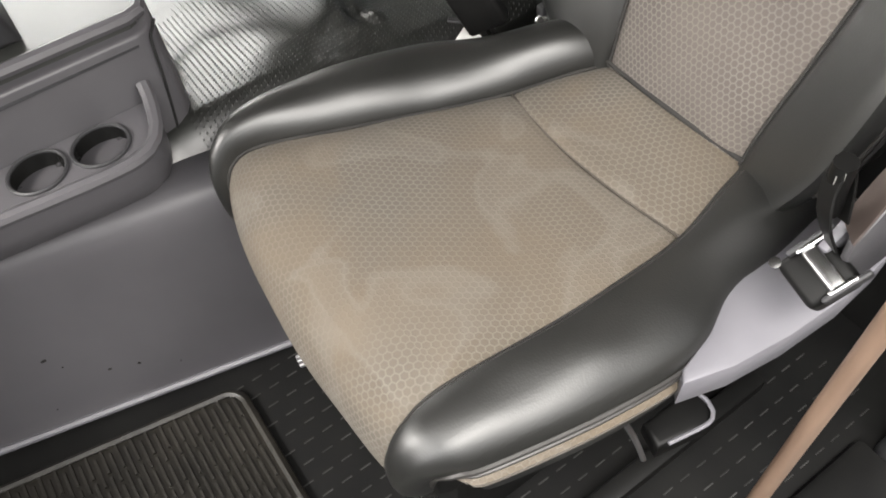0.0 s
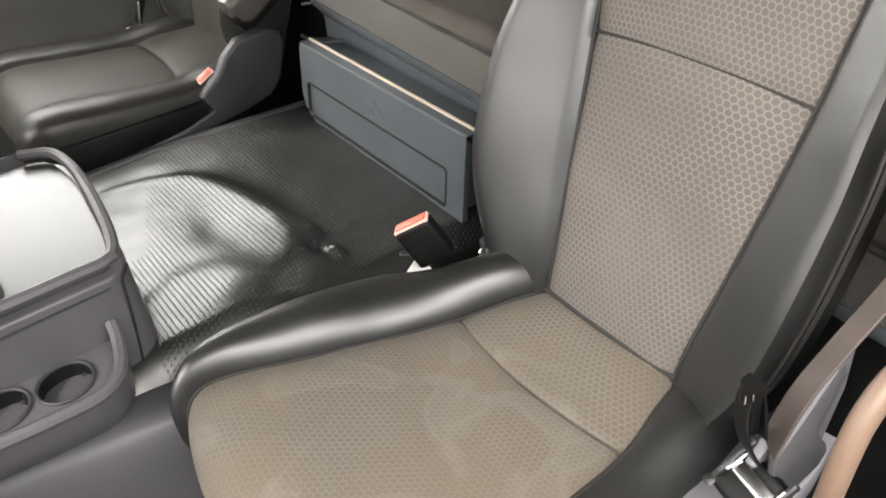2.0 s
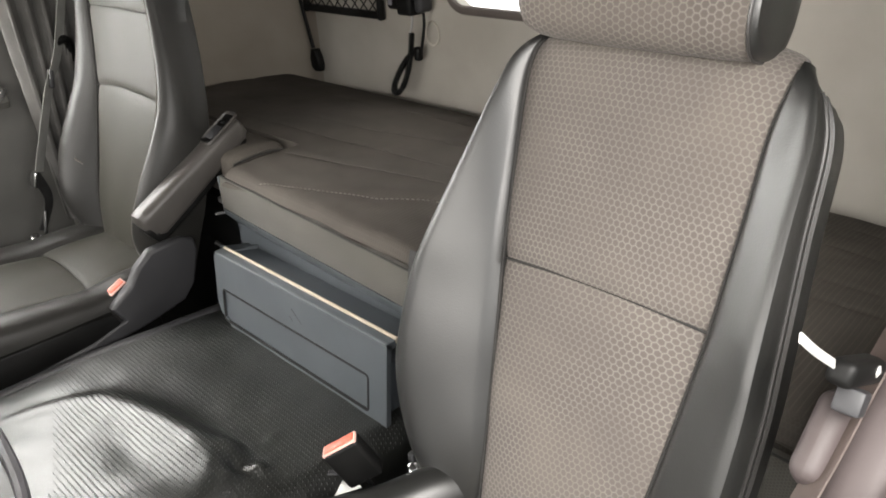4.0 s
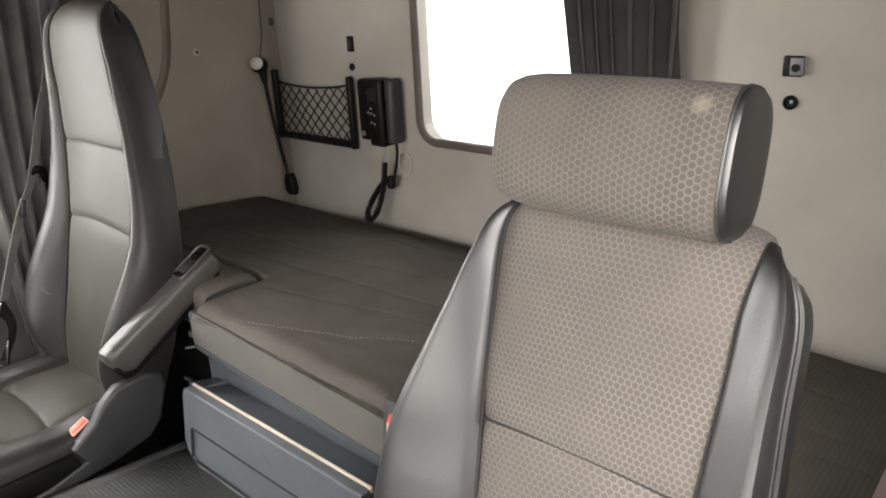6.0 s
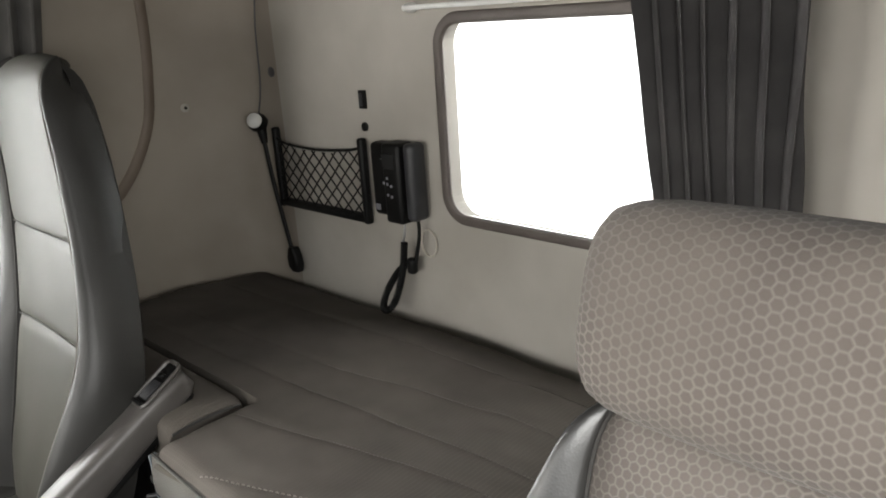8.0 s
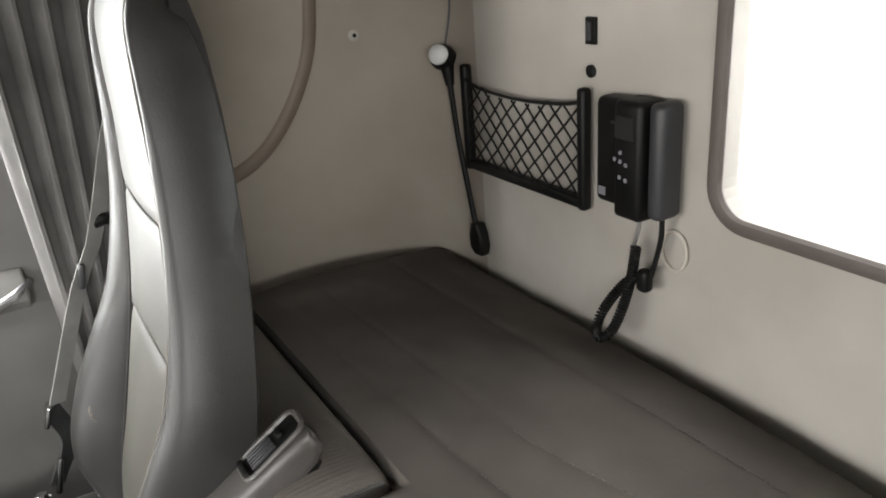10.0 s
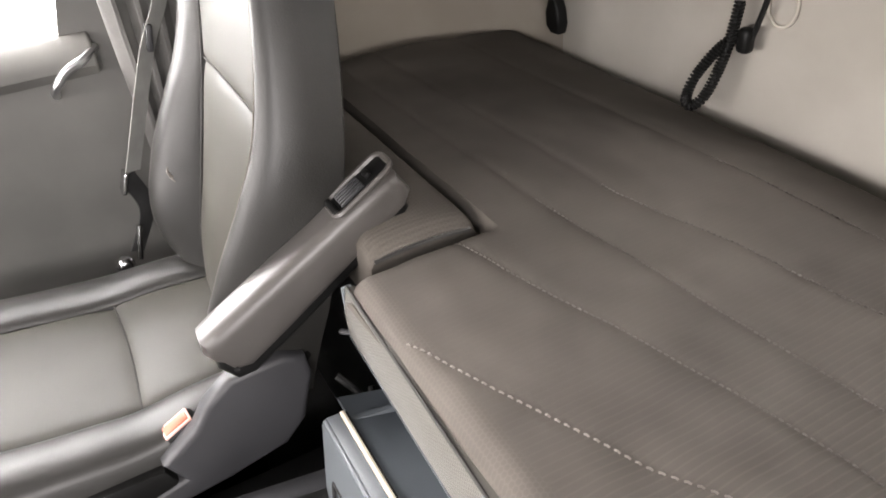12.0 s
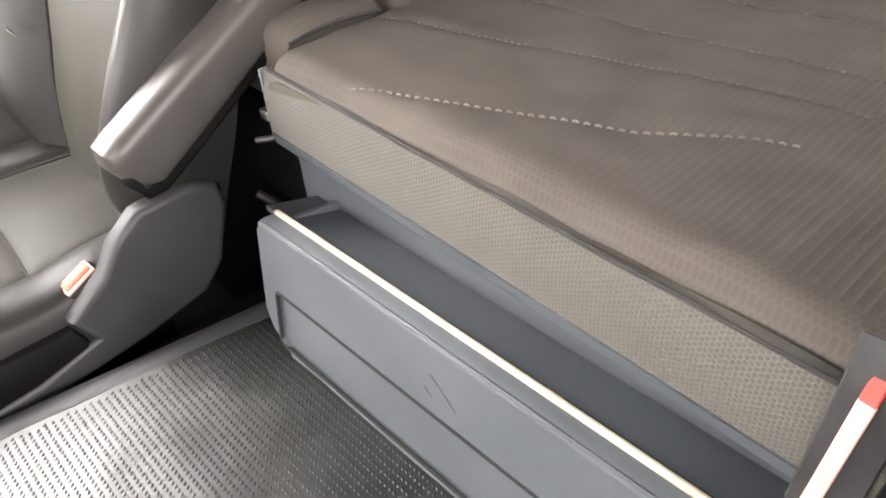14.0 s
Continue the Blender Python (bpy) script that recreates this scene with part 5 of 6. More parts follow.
drawer = thing("drawer", (0.74, 0.98, 0.40), "blue-grey plastic drawer under the bunk, pulled open a little", "drawer")
Y0, Y1 = 0.690, 1.284
face = plate([(Y0, 0.385), (Y1 - 0.050, 0.385), (Y1 - 0.045, 0.398), (Y1 - 0.012, 0.412), (Y1, 0.435), (Y1, 0.548), (Y1 - 0.008, 0.556), (Y0, 0.556)], [round_rect(0.742, 0.396, 1.256, 0.474, 0.008, 4)], "x", 0.0, 0.012)
for v in face.verts:
    v.co.x += 0.664 + 0.125 * (v.co.z - 0.40)
part("front", face, M_BLUE, drawer, "blue-grey moulded front", smooth=False)
inner = prism(round_rect(0.7425, 0.3965, 1.2555, 0.4735, 0.008, 4), "x", 0.0, 0.006, 0.0015)
for v in inner.verts:
    v.co.x += 0.6695 + 0.125 * (v.co.z - 0.40)
part("recess_panel", inner, M_BLUE, drawer, "recessed front panel", smooth=False)
# dark outline that draws in the shade at the recess edge
bead = tube([(0.664 + 0.125 * (b - 0.40) + 0.001, a, b) for a, b in round_rect(0.742, 0.396, 1.256, 0.474, 0.008, 6)], 0.0030, 6, closed=True)
part("recess_bead", bead, M_GAP, drawer)
topc = prism([(0.6835, 0.5565), (0.6900, 0.5600), (0.706, 0.5590), (0.706, 0.545), (0.690, 0.540)], "y", Y0, Y1 - 0.003, 0.0015)
part("top_edge", topc, M_BLUE, drawer)
part("front_ridge", tube([(0.6868, lerp(Y0, Y1 - 0.006, i / 20), 0.5562) for i in range(21)], 0.0042, 8), M_BLUE, drawer)
part("rim_strip", prism([(0.7065, 0.552), (0.7065, 0.5625), (0.7095, 0.5635), (0.7125, 0.5625), (0.7125, 0.552)], "y", Y0, Y1 - 0.006, 0.0), M_CREAM, drawer, "cream edging strip", smooth=False)
part("rim_back", prism([(0.7128, 0.548), (0.7128, 0.5600), (0.7160, 0.5595), (0.717, 0.548)], "y", Y0, Y1 - 0.006, 0.0), M_BLACK, drawer, smooth=False)
part("lid", prism([(0.7172, 0.540), (0.7172, 0.5480), (0.800, 0.5235), (0.800, 0.515)], "y", Y0 - 0.3, Y1 + 0.035, 0.001), M_BLUEDARK, drawer, "dark blue-grey inner lid")
part("end_panel", prism([(0.672, 0.40), (0.6885, 0.552), (0.80, 0.535), (0.80, 0.40)], "y", Y1 - 0.014, Y1 - 0.004, 0.002), M_BLUE, drawer)
part("body", rbox((0.738, 0.985, 0.455), (0.10, 0.57, 0.11), 0.003, 1), M_BLUEDARK, drawer)
scratch = bmesh.new()
for y, z, w in ((0.97, 0.515, 0.03), (0.955, 0.505, 0.02), (0.985, 0.50, 0.016)):
    rbox((0.6635 + 0.125 * (z - 0.40), y, z), (0.0012, w, 0.0012), 0, 1, pose(0, 0, 0, 40, 0, 0), bm=scratch)
part("scuff", scratch, M_GREY, drawer, "pale scuff marks", smooth=False)
rust = rbox((0.7125, 0.862, 0.5605), (0.004, 0.018, 0.003), 0.001, 1)
part("rust_spot", rust, M_TAN, drawer, "brown rust spot on the edging")

strap = thing("release_strap", (0.735, 0.66, 0.62), "red release strap in a black webbing loop on the bunk front", "strap")
part("webbing", tube([(0.742, 0.650, 0.735), (0.734, 0.650, 0.700), (0.732, 0.653, 0.66), (0.732, 0.656, 0.61), (0.738, 0.660, 0.575)], 0, 6, 20, flat=((0, 1, 0), 0.040, 0.004)), M_BELTBLK, strap, "black webbing")
part("red_tab", tube([(0.7365, 0.651, 0.714), (0.7300, 0.652, 0.703), (0.7288, 0.6523, 0.699)], 0, 6, 10, flat=((0, 1, 0), 0.0105, 0.003)), M_REDCLOTH, strap, "bright red end")
part("pull_tab", tube([(0.7287, 0.6523, 0.6985), (0.7275, 0.656, 0.66), (0.7275, 0.660, 0.62), (0.7300, 0.665, 0.575)], 0, 6, 16, flat=((0, 1, 0), 0.011, 0.0025)), M_PINK, strap, "faded pink strap")
part("side_web", tube([(0.738, 0.618, 0.728), (0.730, 0.620, 0.690), (0.729, 0.624, 0.64), (0.733, 0.630, 0.58)], 0, 6, 16, flat=((0, 1, 0), 0.012, 0.003)), M_BLACK, strap)

# dark gap by the drawer: cables and a bracket
cable = single("cable", tube([(0.735, 1.372, 0.535), (0.755, 1.350, 0.510), (0.765, 1.330, 0.480), (0.775, 1.36, 0.44), (0.79, 1.40, 0.46)], 0.006, 8, 24), M_BLACK, "black cable looped behind the driver's seat", "cable")
single("cable", tube([(0.755, 1.380, 0.60), (0.775, 1.360, 0.605), (0.785, 1.352, 0.625), (0.78, 1.365, 0.65)], 0.004, 8, 16), M_DARKGREY, "thin grey cable beside the bunk end", "cable")
single("bracket", rbox((0.775, 1.355, 0.64), (0.03, 0.02, 0.014), 0.003, 2), M_STEEL, "small steel bracket on the bunk end", "bracket")
# ---- belts and buckles ----
def strap_mesh(points, way, w, t, steps=24):
    return tube(points, 0, 6, steps, flat=(way, w, t))


bk = thing("belt_buckle", (0.49, 0.53, 0.45), "black seat-belt buckle with a red button beside the passenger seat", "seat belt buckle", "seat belt buckles")
ax = Vector((-0.35, 0.32, 0.88)).normalized()
bm_turn = ax.to_track_quat("Z", "Y").to_matrix().to_4x4()
part("buckle_body", rbox(Vector((0.474, 0.533, 0.535)), (0.028, 0.060, 0.075), 0.007, 3, bm_turn), M_BLACK, bk)
part("release_button", rbox(Vector((0.474, 0.533, 0.535)) + ax * 0.0375, (0.017, 0.052, 0.008), 0.003, 2, bm_turn), M_RED, bk, "orange-red release button")
part("button_frame", rbox(Vector((0.474, 0.533, 0.535)) + ax * 0.0360, (0.022, 0.057, 0.006), 0.002, 2, bm_turn), M_PINK, bk)
part("stalk", strap_mesh([(0.482, 0.527, 0.505), (0.50, 0.52, 0.47), (0.53, 0.505, 0.43)], (0, 1, 0), 0.035, 0.006, 8), M_BLACK, bk)
part("tag", prism([(0.440, 0.546), (0.482, 0.570), (0.478, 0.528)], "z", 0.480, 0.4812, 0), M_WHITE, bk, "white paper tag", smooth=False)
part("tag_clip", rbox((0.468, 0.572, 0.490), (0.010, 0.030, 0.004), 0.001, 1, pose(0, 0, 0, 0, 0, 40)), M_DARKGREY, bk)
part("anchor_bolt", lathe([(0.011, 0), (0.011, 0.008), (0.007, 0.011), (0, 0.011)], pose(0.545, 0.478, 0.500, 20, -20, 0), 12), M_CHROME, bk, "bright anchor bolt")
part("anchor_loop", strap_mesh([(0.560, 0.470, 0.575), (0.553, 0.476, 0.54), (0.556, 0.474, 0.50), (0.565, 0.465, 0.48)], (0.3, 1, 0), 0.010, 0.003, 12), M_TRIM, bk)
part("clip", rbox((0.560, 0.488, 0.515), (0.03, 0.012, 0.016), 0.003, 2), M_DARKGREY, bk)

fb = thing("belt_buckle", (0.53, 1.47, 0.43), "black seat-belt buckle with an orange-red button beside the driver's seat", "seat belt buckle", "seat belt buckles")
long2 = Vector((0.91, 0.05, 0.41)).normalized()
ax2 = Vector((-0.40, -0.22, 0.88))
ax2 = (ax2 - long2 * ax2.dot(long2)).normalized()
side2 = ax2.cross(long2)
t2 = Matrix((long2, side2, ax2)).transposed().to_4x4()
cc = Vector((0.5135, 1.4735, 0.475)) - ax2 * 0.036
part("buckle_body", rbox(cc, (0.052, 0.036, 0.065), 0.010, 3, t2), M_BLACK, fb)
part("release_button", rbox(cc + ax2 * 0.034, (0.040, 0.016, 0.006), 0.002, 2, t2), M_RED, fb, "orange-red release button")
part("button_frame", rbox(cc + ax2 * 0.0325, (0.046, 0.024, 0.005), 0.002, 2, t2), M_PINK, fb)

an = thing("belt_anchor", (0.48, -0.02, 0.46), "black and chrome seat-belt end fitting with a folded label", "seat belt fitting")
at2 = pose(0, 0, 0, 10, -38, -18)
pc = Vector((0.470, -0.022, 0.560))
part("fitting_body", rbox(pc + Vector((0, 0, -0.020)), (0.054, 0.056, 0.036), 0.008, 3, at2), M_BLACK, an)
part("chrome_plate", rbox(pc + at2.to_3x3() @ Vector((-0.006, -0.004, 0.004)), (0.017, 0.050, 0.008), 0.003, 3, at2), M_CHROME, an, "chrome plate")
for s in (-1, 1):
    part("cheek", rbox(pc + at2.to_3x3() @ Vector((0.0, 0.027 * s - 0.003, 0.002)), (0.050, 0.006, 0.018), 0.003, 2, at2), M_DARKGREY, an)
for s in (-1, 1):
    part("chrome_post", rbox(pc + at2.to_3x3() @ Vector((-0.002, 0.024 * s - 0.004, 0.009)), (0.030, 0.005, 0.006), 0.002, 2, at2), M_CHROME, an, "chrome end post")
part("bolt", lathe([(0.006, 0), (0.006, 0.004), (0, 0.005)], pose(0.448, 0.012, 0.538, 0, -30, 0), 10), M_CHROME, an)
part("web_fold", strap_mesh([(0.462, -0.020, 0.590), (0.452, -0.008, 0.622), (0.458, 0.004, 0.650), (0.472, 0.006, 0.676), (0.480, 0.000, 0.650), (0.476, -0.012, 0.610)], (0.35, 0.95, 0), 0.020, 0.003, 20), M_BLACK, an, "folded black webbing")
roll = part("label_roll", tube([(0.474, 0.001, 0.612), (0.470, 0.003, 0.640), (0.466, 0.004, 0.678)], 0.0105, 12), M_BLACK, an, "rolled black label")
for k, (w, z0, z1) in enumerate(((150, 0.624, 0.672), (185, 0.628, 0.668), (215, 0.650, 0.674))):
    c, s_ = math.cos(radians(w)), math.sin(radians(w))
    part("print_bar", tube([(0.472 + 0.0106 * c, 0.002 + 0.0106 * s_, z0), (0.4675 + 0.0106 * c, 0.0035 + 0.0106 * s_, z1)], 0.0006, 5), M_BELTPALE, roll, "pale line of small print")

belt = thing("seat_belt", (0.66, -0.05, 0.70), "brown-grey seat belt running up from its fitting past the backrest", "seat belt")
part("webbing", strap_mesh([(0.478, -0.022, 0.600), (0.496, -0.026, 0.662), (0.525, -0.033, 0.706), (0.560, -0.040, 0.744), (0.622, -0.046, 0.789), (0.690, -0.050, 0.838), (0.79, -0.065, 0.945), (0.90, -0.09, 1.15), (0.97, -0.11, 1.50)], (0.5, 0.7, -0.5), 0.036, 0.0024, 40), M_BELT, belt)
part("tongue", strap_mesh([(0.538, -0.026, 0.960), (0.572, -0.030, 0.930), (0.610, -0.036, 0.899)], (0.55, 0.3, 0.75), 0.010, 0.003, 8), M_BRIGHT, belt, "bright steel belt tongue")
part("tongue_housing", rbox((0.652, -0.046, 0.872), (0.090, 0.026, 0.026), 0.008, 3, pose(0, 0, 0, 0, 24, -6)), M_BLACK, belt, "black tongue housing")
part("tongue_rivet", lathe([(0.006, 0), (0.006, 0.003), (0, 0.005)], pose(0.668, -0.058, 0.868, 90, 0, 0), 12), M_BRIGHT, belt)
part("tongue_block", rbox((0.640, -0.050, 0.846), (0.030, 0.026, 0.026), 0.004, 2, pose(0, 0, 0, 0, 30, 0)), M_DARKGREY, belt)

db = thing("seat_belt", (0.62, 2.1, 0.60), "pale grey seat belt hanging beside the driver's seat", "seat belt")
part("webbing", strap_mesh([(0.90, 2.10, 1.62), (0.855, 2.075, 1.25), (0.793, 2.06, 1.09), (0.730, 2.06, 0.915), (0.680, 2.06, 0.825), (0.588, 2.06, 0.605)], (0.8, 0.6, 0), 0.040, 0.0022, 36), M_BELTPALE, db)
part("webbing", strap_mesh([(0.575, 2.055, 0.60), (0.59, 2.06, 0.52), (0.545, 2.045, 0.44)], (0.8, 0.6, 0), 0.040, 0.0022, 14), M_BELTBLK, db, "black lower webbing")
part("tongue", rbox((0.566, 2.050, 0.592), (0.010, 0.035, 0.045), 0.004, 2, pose(0, 0, 0, 0, 20, 0)), M_CHROME, db, "chrome belt tongue")
part("slide_stop", rbox((0.690, 2.054, 0.85), (0.012, 0.026, 0.05), 0.004, 2, pose(0, 0, 0, 0, 12, 0)), M_DARKGREY, db)
part("hook", tube([(0.775, 2.10, 0.88), (0.772, 2.075, 0.93), (0.755, 2.062, 0.945), (0.735, 2.066, 0.94)], 0.012, 8, 14), M_BLACK, db, "black belt hook")
part("reel_rod", tube([(0.545, 2.03, 0.43), (0.565, 2.035, 0.50)], 0.006, 8), M_CHROME, db)
part("floor_anchor", lathe([(0.018, 0), (0.018, 0.01), (0.010, 0.02), (0, 0.02)], pose(0.515, 2.025, 0.425), 14), M_CHROME, db)

grab = thing("grab_handle", (0.375, -0.122, FLOOR), "tan plastic grab bar at the doorway", "grab handle")
part("bar", tube([(0.375, -0.122, 0.045), (0.379, -0.120, 0.10), (0.388, -0.115, 0.25), (0.397, -0.109, 0.42), (0.409, -0.103, 0.60), (0.418, -0.099, 0.72), (0.435, -0.098, 0.765), (0.47, -0.102, 0.790), (0.55, -0.116, 0.80), (0.655, -0.138, 0.80)], 0.0102, 12, 60), M_TAN, grab)
part("mount", lathe([(0.024, 0.0), (0.024, 0.008), (0.016, 0.014), (0.013, 0.03)], pose(0.375, -0.122, FLOOR), 16), M_BLACK, grab, "black mounting foot")
part("mount", lathe([(0.024, 0.0), (0.024, 0.008), (0.016, 0.014), (0.013, 0.03)], pose(0.668, -0.140, 0.80, 0, -90, 0), 16), M_BLACK, grab, "black mounting foot")

# ---- on the rear wall ----
net = thing("net_pocket", (1.49, 1.735, 0.92), "black net pocket in a plastic frame on the rear wall", "net pocket")
for y, z1 in ((1.917, 1.138), (1.552, 1.132)):
    part("post", rbox((1.483, y, (z1 + 0.914) / 2), (0.022, 0.020, z1 - 0.914), 0.007, 3), M_BLACK, net)
part("bottom_rail", rbox((1.483, 1.735, 0.928), (0.022, 0.37, 0.022), 0.007, 3), M_BLACK, net)
part("top_cord", tube([(1.478, 1.915, 1.110), (1.476, 1.86, 1.096), (1.476, 1.735, 1.090), (1.476, 1.61, 1.098), (1.478, 1.553, 1.108)], 0.0034, 6, 20), M_BLACK, net)
for a, s in ((0, 1), (0, -1)):
    strands = bmesh.new()
    for k in range(-5, 10):
        pts = []
        for i in range(13):
            zz = lerp(0.936, 1.098, i / 12)
            yy = 1.560 + k * 0.0415 + (s * 0.165 * (i / 12) if s > 0 else 0.165 - 0.165 * (i / 12))
            if 1.558 <= yy <= 1.912 and zz < 1.092 + 0.012 * abs(yy - 1.735) / 0.17:
                pts.append((1.4775 + 0.001 * s + 0.002 * noise.noise(Vector((yy * 9, zz * 9, 0))), yy + 0.003 * noise.noise(Vector((yy * 20, zz * 20, 3))), zz))
        if len(pts) > 1:
            tube(pts, 0.0021, 5, bm=strands)
    part("net", strands, M_BLACK, net, "diamond mesh netting")

ctl = thing("heater_control", (1.48, 1.41, 0.96), "black bunk control panel with a corded handset on the rear wall", "control panel")
panel = part("panel", rbox((1.476, 1.437, 1.043), (0.042, 0.116, 0.176), 0.012, 3), M_BLACK, ctl)
part("raised_half", rbox((1.468, 1.408, 1.040), (0.056, 0.060, 0.190), 0.010, 3), M_BLACK, ctl)
part("handset", rbox((1.470, 1.356, 1.046), (0.050, 0.032, 0.182), 0.012, 3), M_DARKGREY, ctl, "dark grey handset in its cradle")
part("screen", rbox((1.4395, 1.412, 1.094), (0.003, 0.040, 0.036), 0.001, 1), M_GAP, panel, "dark small screen")
for y, z in ((1.420, 1.054), (1.432, 1.042), (1.420, 1.040), (1.408, 1.036), (1.421, 1.014), (1.408, 1.011)):
    part("key", rbox((1.4395, y, z), (0.003, 0.0065, 0.0065), 0.001, 1), M_TRIM, panel, "small pale key", smooth=False)
part("sticker", rbox((1.4545, 1.476, 0.976), (0.002, 0.016, 0.014), 0, 1), M_TRIM, panel, "small pale sticker", smooth=False)
part("print_bar", rbox((1.4545, 1.450, 1.094), (0.002, 0.012, 0.004), 0, 1), M_DARKGREY, panel, smooth=False)
part("lead", tube([(1.468, 1.402, 0.952), (1.468, 1.405, 0.92), (1.466, 1.416, 0.885)], 0.0032, 6, 10), M_STEEL, ctl, "thin grey lead")
part("lead", tube([(1.470, 1.358, 0.957), (1.472, 1.360, 0.92), (1.472, 1.372, 0.87), (1.470, 1.380, 0.84)], 0.0045, 6, 10), M_BLACK, ctl)
core = spline([(1.464, 1.405, 0.895), (1.456, 1.407, 0.84), (1.442, 1.412, 0.785), (1.425, 1.418, 0.747), (1.412, 1.430, 0.732), (1.416, 1.446, 0.740), (1.434, 1.446, 0.775), (1.456, 1.420, 0.825), (1.470, 1.385, 0.85)])
coil = []
N = 620
for i in range(N + 1):
    u = i / N
    p, q = Vector(core(u)), Vector(core(min(1, u + 0.004))) - Vector(core(max(0, u - 0.004)))
    t = q.normalized()
    a = t.cross(Vector((1, 0.2, 0))).normalized()
    b = t.cross(a)
    w = 2 * math.pi * 62 * u
    coil.append(p + (a * math.cos(w) + b * math.sin(w)) * 0.0075)
part("coiled_cord", tube(coil, 0.0021, 5), M_BLACK, ctl, "black coiled cord")
part("cord_core", tube([core(i / 40) for i in range(41)], 0.005, 6), M_BLACK, ctl)
part("plug", rbox((1.468, 1.388, 0.838), (0.022, 0.024, 0.040), 0.008, 3), M_BLACK, ctl)

lamp = thing("reading_lamp", (1.46, 1.92, 0.74), "black gooseneck reading lamp with a pale round head", "reading lamp")
part("lamp_head", lathe([(0.004, -0.026), (0.018, -0.022), (0.026, -0.008), (0.027, 0.006), (0.022, 0.018), (0.012, 0.026), (0.0, 0.028)], pose(1.455, 1.955, 1.152, 0, -65, -20), 20), M_BLACK, lamp)
part("lens", lathe([(0.0215, -0.004), (0.0205, 0.012), (0.012, 0.021), (0.0, 0.023)], pose(1.444, 1.950, 1.158, 0, -70, 35), 20), M_WHITE, lamp, "pale round lens")
part("collar", tube([(1.458, 1.948, 1.135), (1.459, 1.942, 1.095)], lambda u: lerp(0.015, 0.009, u), 10), M_BLACK, lamp)
part("gooseneck", tube([(1.459, 1.943, 1.10), (1.462, 1.928, 0.98), (1.466, 1.905, 0.86), (1.468, 1.893, 0.80)], 0.0062, 8, 24), M_BLACK, lamp)
part("foot", prism([(1.905, 0.795), (1.915, 0.765), (1.912, 0.735), (1.895, 0.722), (1.872, 0.724), (1.866, 0.745), (1.872, 0.775), (1.884, 0.797)], "x", 1.462, 1.490, 0.007, 3), M_BLACK, lamp)
part("wire", tube([(1.462, 1.957, 1.175), (1.478, 1.955, 1.25), (1.484, 1.952, 1.40), (1.490, 1.935, 1.55), (1.492, 1.93, 1.78)], 0.0026, 6, 24), M_GREY, lamp, "grey supply wire")

single("wall_ring", tube([(REAR - 0.004, 1.354 + 0.026 * math.cos(w / 32 * 6.28318), 0.893 + 0.033 * math.sin(w / 32 * 6.28318)) for w in range(32)], 0.0030, 6, closed=True), M_CREAMRING, "raised cream ring on the rear wall", "wall ring")
sw = thing("wall_switch", (1.498, 1.549, 1.22), "small dark rectangular switch in the rear wall", "switch")
part("plate", rbox((1.497, 1.549, 1.223), (0.008, 0.024, 0.044), 0.002, 2), M_BLACK, sw)
part("rocker", rbox((1.4925, 1.551, 1.223), (0.006, 0.012, 0.030), 0.002, 2), M_DARKGREY, sw)
single("wall_plug", lathe([(0.011, 0), (0.011, 0.004), (0.007, 0.006), (0.0, 0.006)], pose(1.500, 1.551, 1.157, 0, -90, 0), 16), M_BLACK, "small dark round plug in the rear wall", "wall plug", group="wall plugs")
single("wall_plug", lathe([(0.014, 0), (0.014, 0.003), (0.009, 0.005), (0.0, 0.005)], pose(1.500, 1.925, 1.285, 0, -90, 0), 16), M_GREY, "grey round plug high on the rear wall", "wall plug", group="wall plugs")
sk = thing("wall_socket", (1.498, 0.31, 1.2), "grey square socket with a round jack in the rear wall", "socket")
part("plate", rbox((1.4965, 0.313, 1.206), (0.010, 0.036, 0.038), 0.003, 2), M_BLACK, sk)
part("face", rbox((1.4915, 0.305, 1.206), (0.006, 0.024, 0.032), 0.002, 2), M_TRIM, sk, "grey socket face")
part("jack", lathe([(0.0075, 0), (0.0075, 0.003), (0.003, 0.003), (0.003, 0.0), (0, 0)], pose(1.4885, 0.306, 1.204, 0, -90, 0), 14), M_BLACK, sk)
knob = thing("power_socket", (1.498, 0.312, 1.14), "dark round socket in the rear wall", "socket")
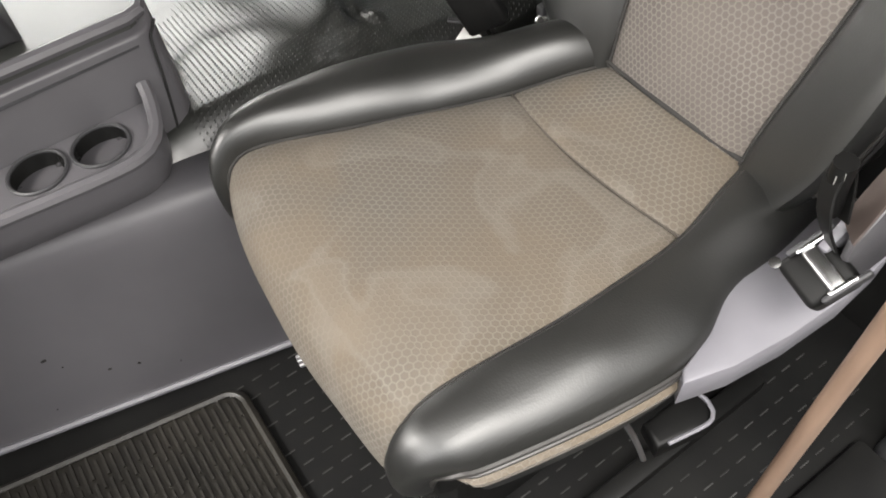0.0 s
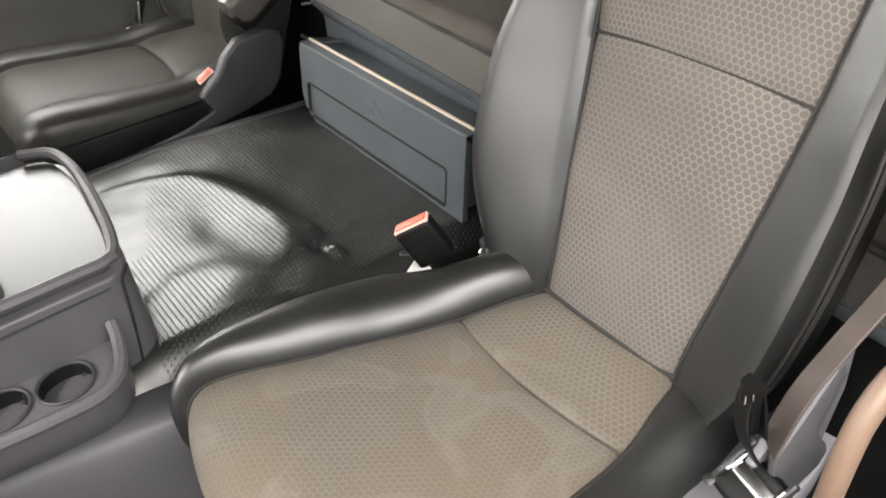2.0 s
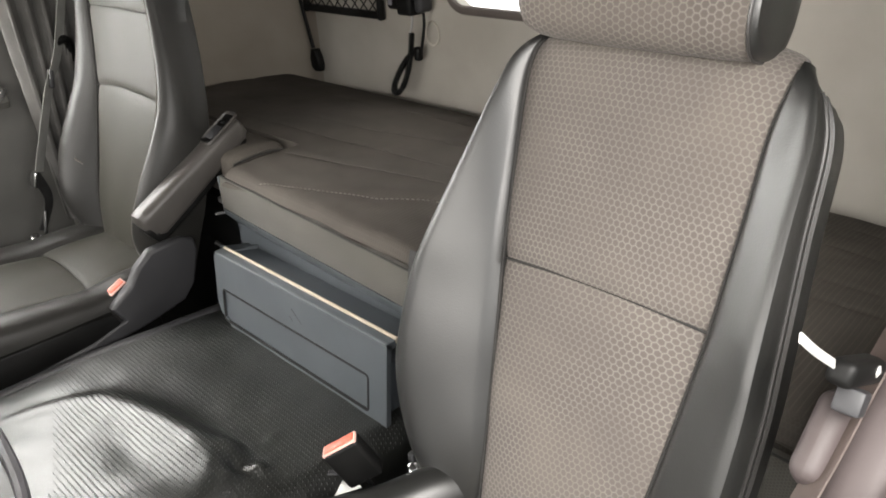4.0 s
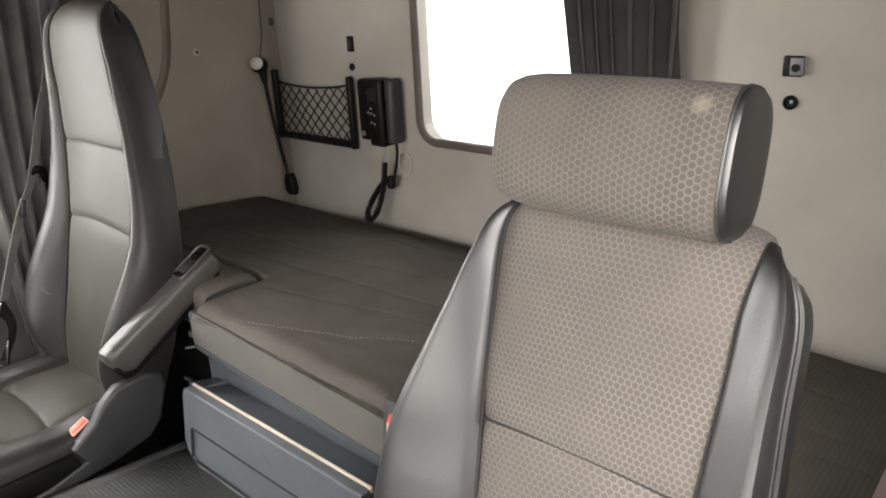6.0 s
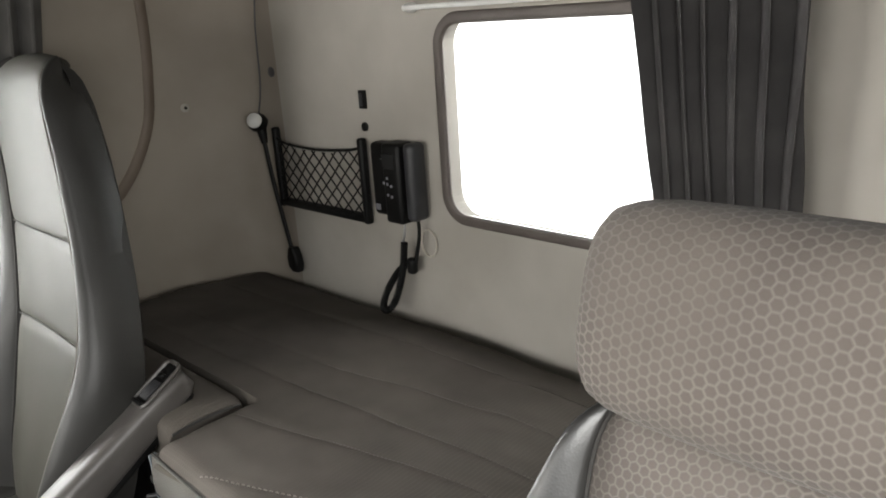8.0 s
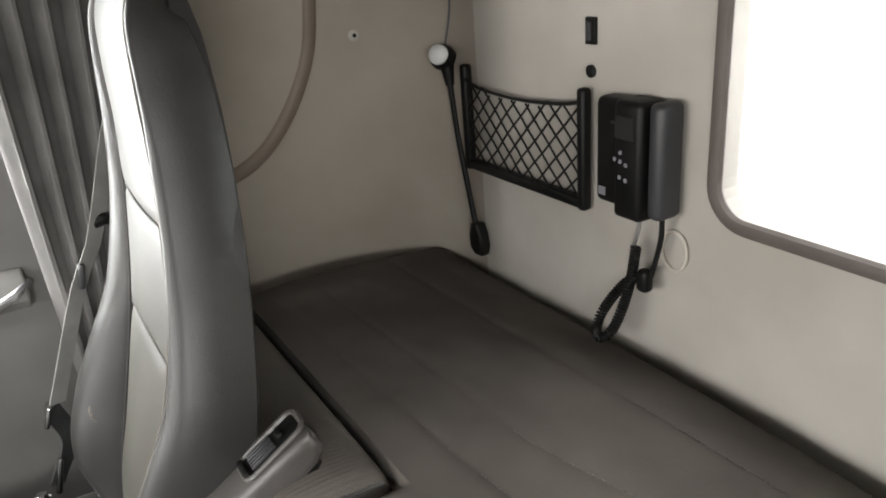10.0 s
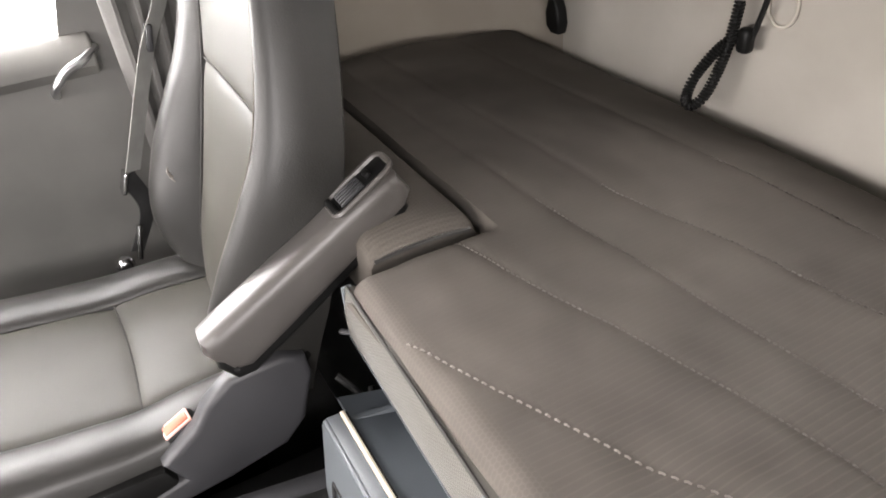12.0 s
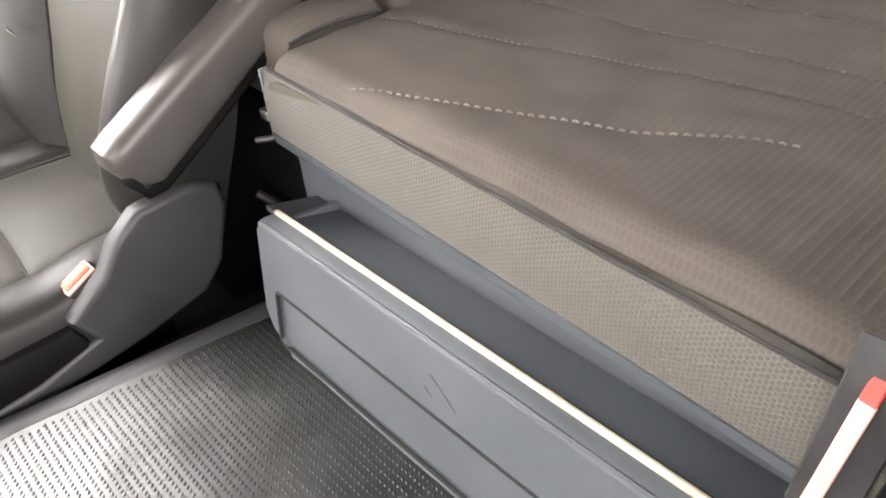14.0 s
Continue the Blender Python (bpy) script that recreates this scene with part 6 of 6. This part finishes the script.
part("ring", lathe([(0.0135, 0), (0.0135, 0.006), (0.010, 0.008), (0.008, 0.004), (0, 0.003)], pose(1.500, 0.312, 1.139, 0, -90, 0), 18), M_BLACK, knob)
part("centre", lathe([(0.0032, 0), (0.0032, 0.006), (0, 0.007)], pose(1.499, 0.309, 1.141, 0, -90, 0), 12), M_STEEL, knob)

rod = thing("curtain_rod", (1.47, 1.0, 1.42), "white curtain rod above the rear window", "curtain rod")
part("rod", tube([(1.470, 1.352, 1.425), (1.470, 0.48, 1.425)], 0.0055, 8), M_WHITE, rod)
for y in (1.352, 0.48):
    part("end_knob", lathe([(0.010, 0), (0.012, 0.006), (0.010, 0.020), (0.006, 0.032)], pose(1.500, y, 1.425, 0, -90, 0), 14), M_WHITE, rod)


def curtain(f0, f1, z0, z1, folds, amp, n=140, rows=26, thick=0.003, tie=None):
    """A gathered curtain between two plan lines f0 (bottom) and f1 (top), each from one end to the other."""

    def f(u, v):
        w = tie(v) if tie else 0
        a, b = Vector(f0[0]).lerp(Vector(f0[1]), u), Vector(f1[0]).lerp(Vector(f1[1]), u)
        p = a.lerp(b, v)
        side = (Vector(f1[1]) - Vector(f1[0])).normalized()
        nrm = Vector((-side.y, side.x))
        ph = folds * 2 * math.pi * u + 0.7 * math.sin(3 * v + 5 * u) + 1.5 * noise.noise(Vector((u * 3, v * 1.5, folds)))
        q = p + nrm * (amp * (0.65 + 0.35 * v) * math.sin(ph)) + side * (0.35 * amp * math.sin(2 * ph))
        return (q.x, q.y, lerp(z0, z1, v))

    return slab(f, n, rows, (thick, 0, 0))


single("curtain", curtain([(1.462, 0.52), (1.462, 0.735)], [(1.460, 0.515), (1.460, 0.800)], 0.93, 1.46, 6, 0.017), M_CURTAIN, "dark grey curtain drawn aside at the rear window", "curtain", group="curtains")
# paler copy of the curtain cloth stands in for daylight shining through
single("curtain", curtain([(0.640, 2.115), (0.80, 2.09)], [(0.60, 2.10), (1.045, 2.075)], 0.42, 1.78, 7, 0.024, rows=40), M_CURTAINLIT, "grey curtain gathered behind the driver's door, coloured paler for window light through it", "curtain", group="curtains")
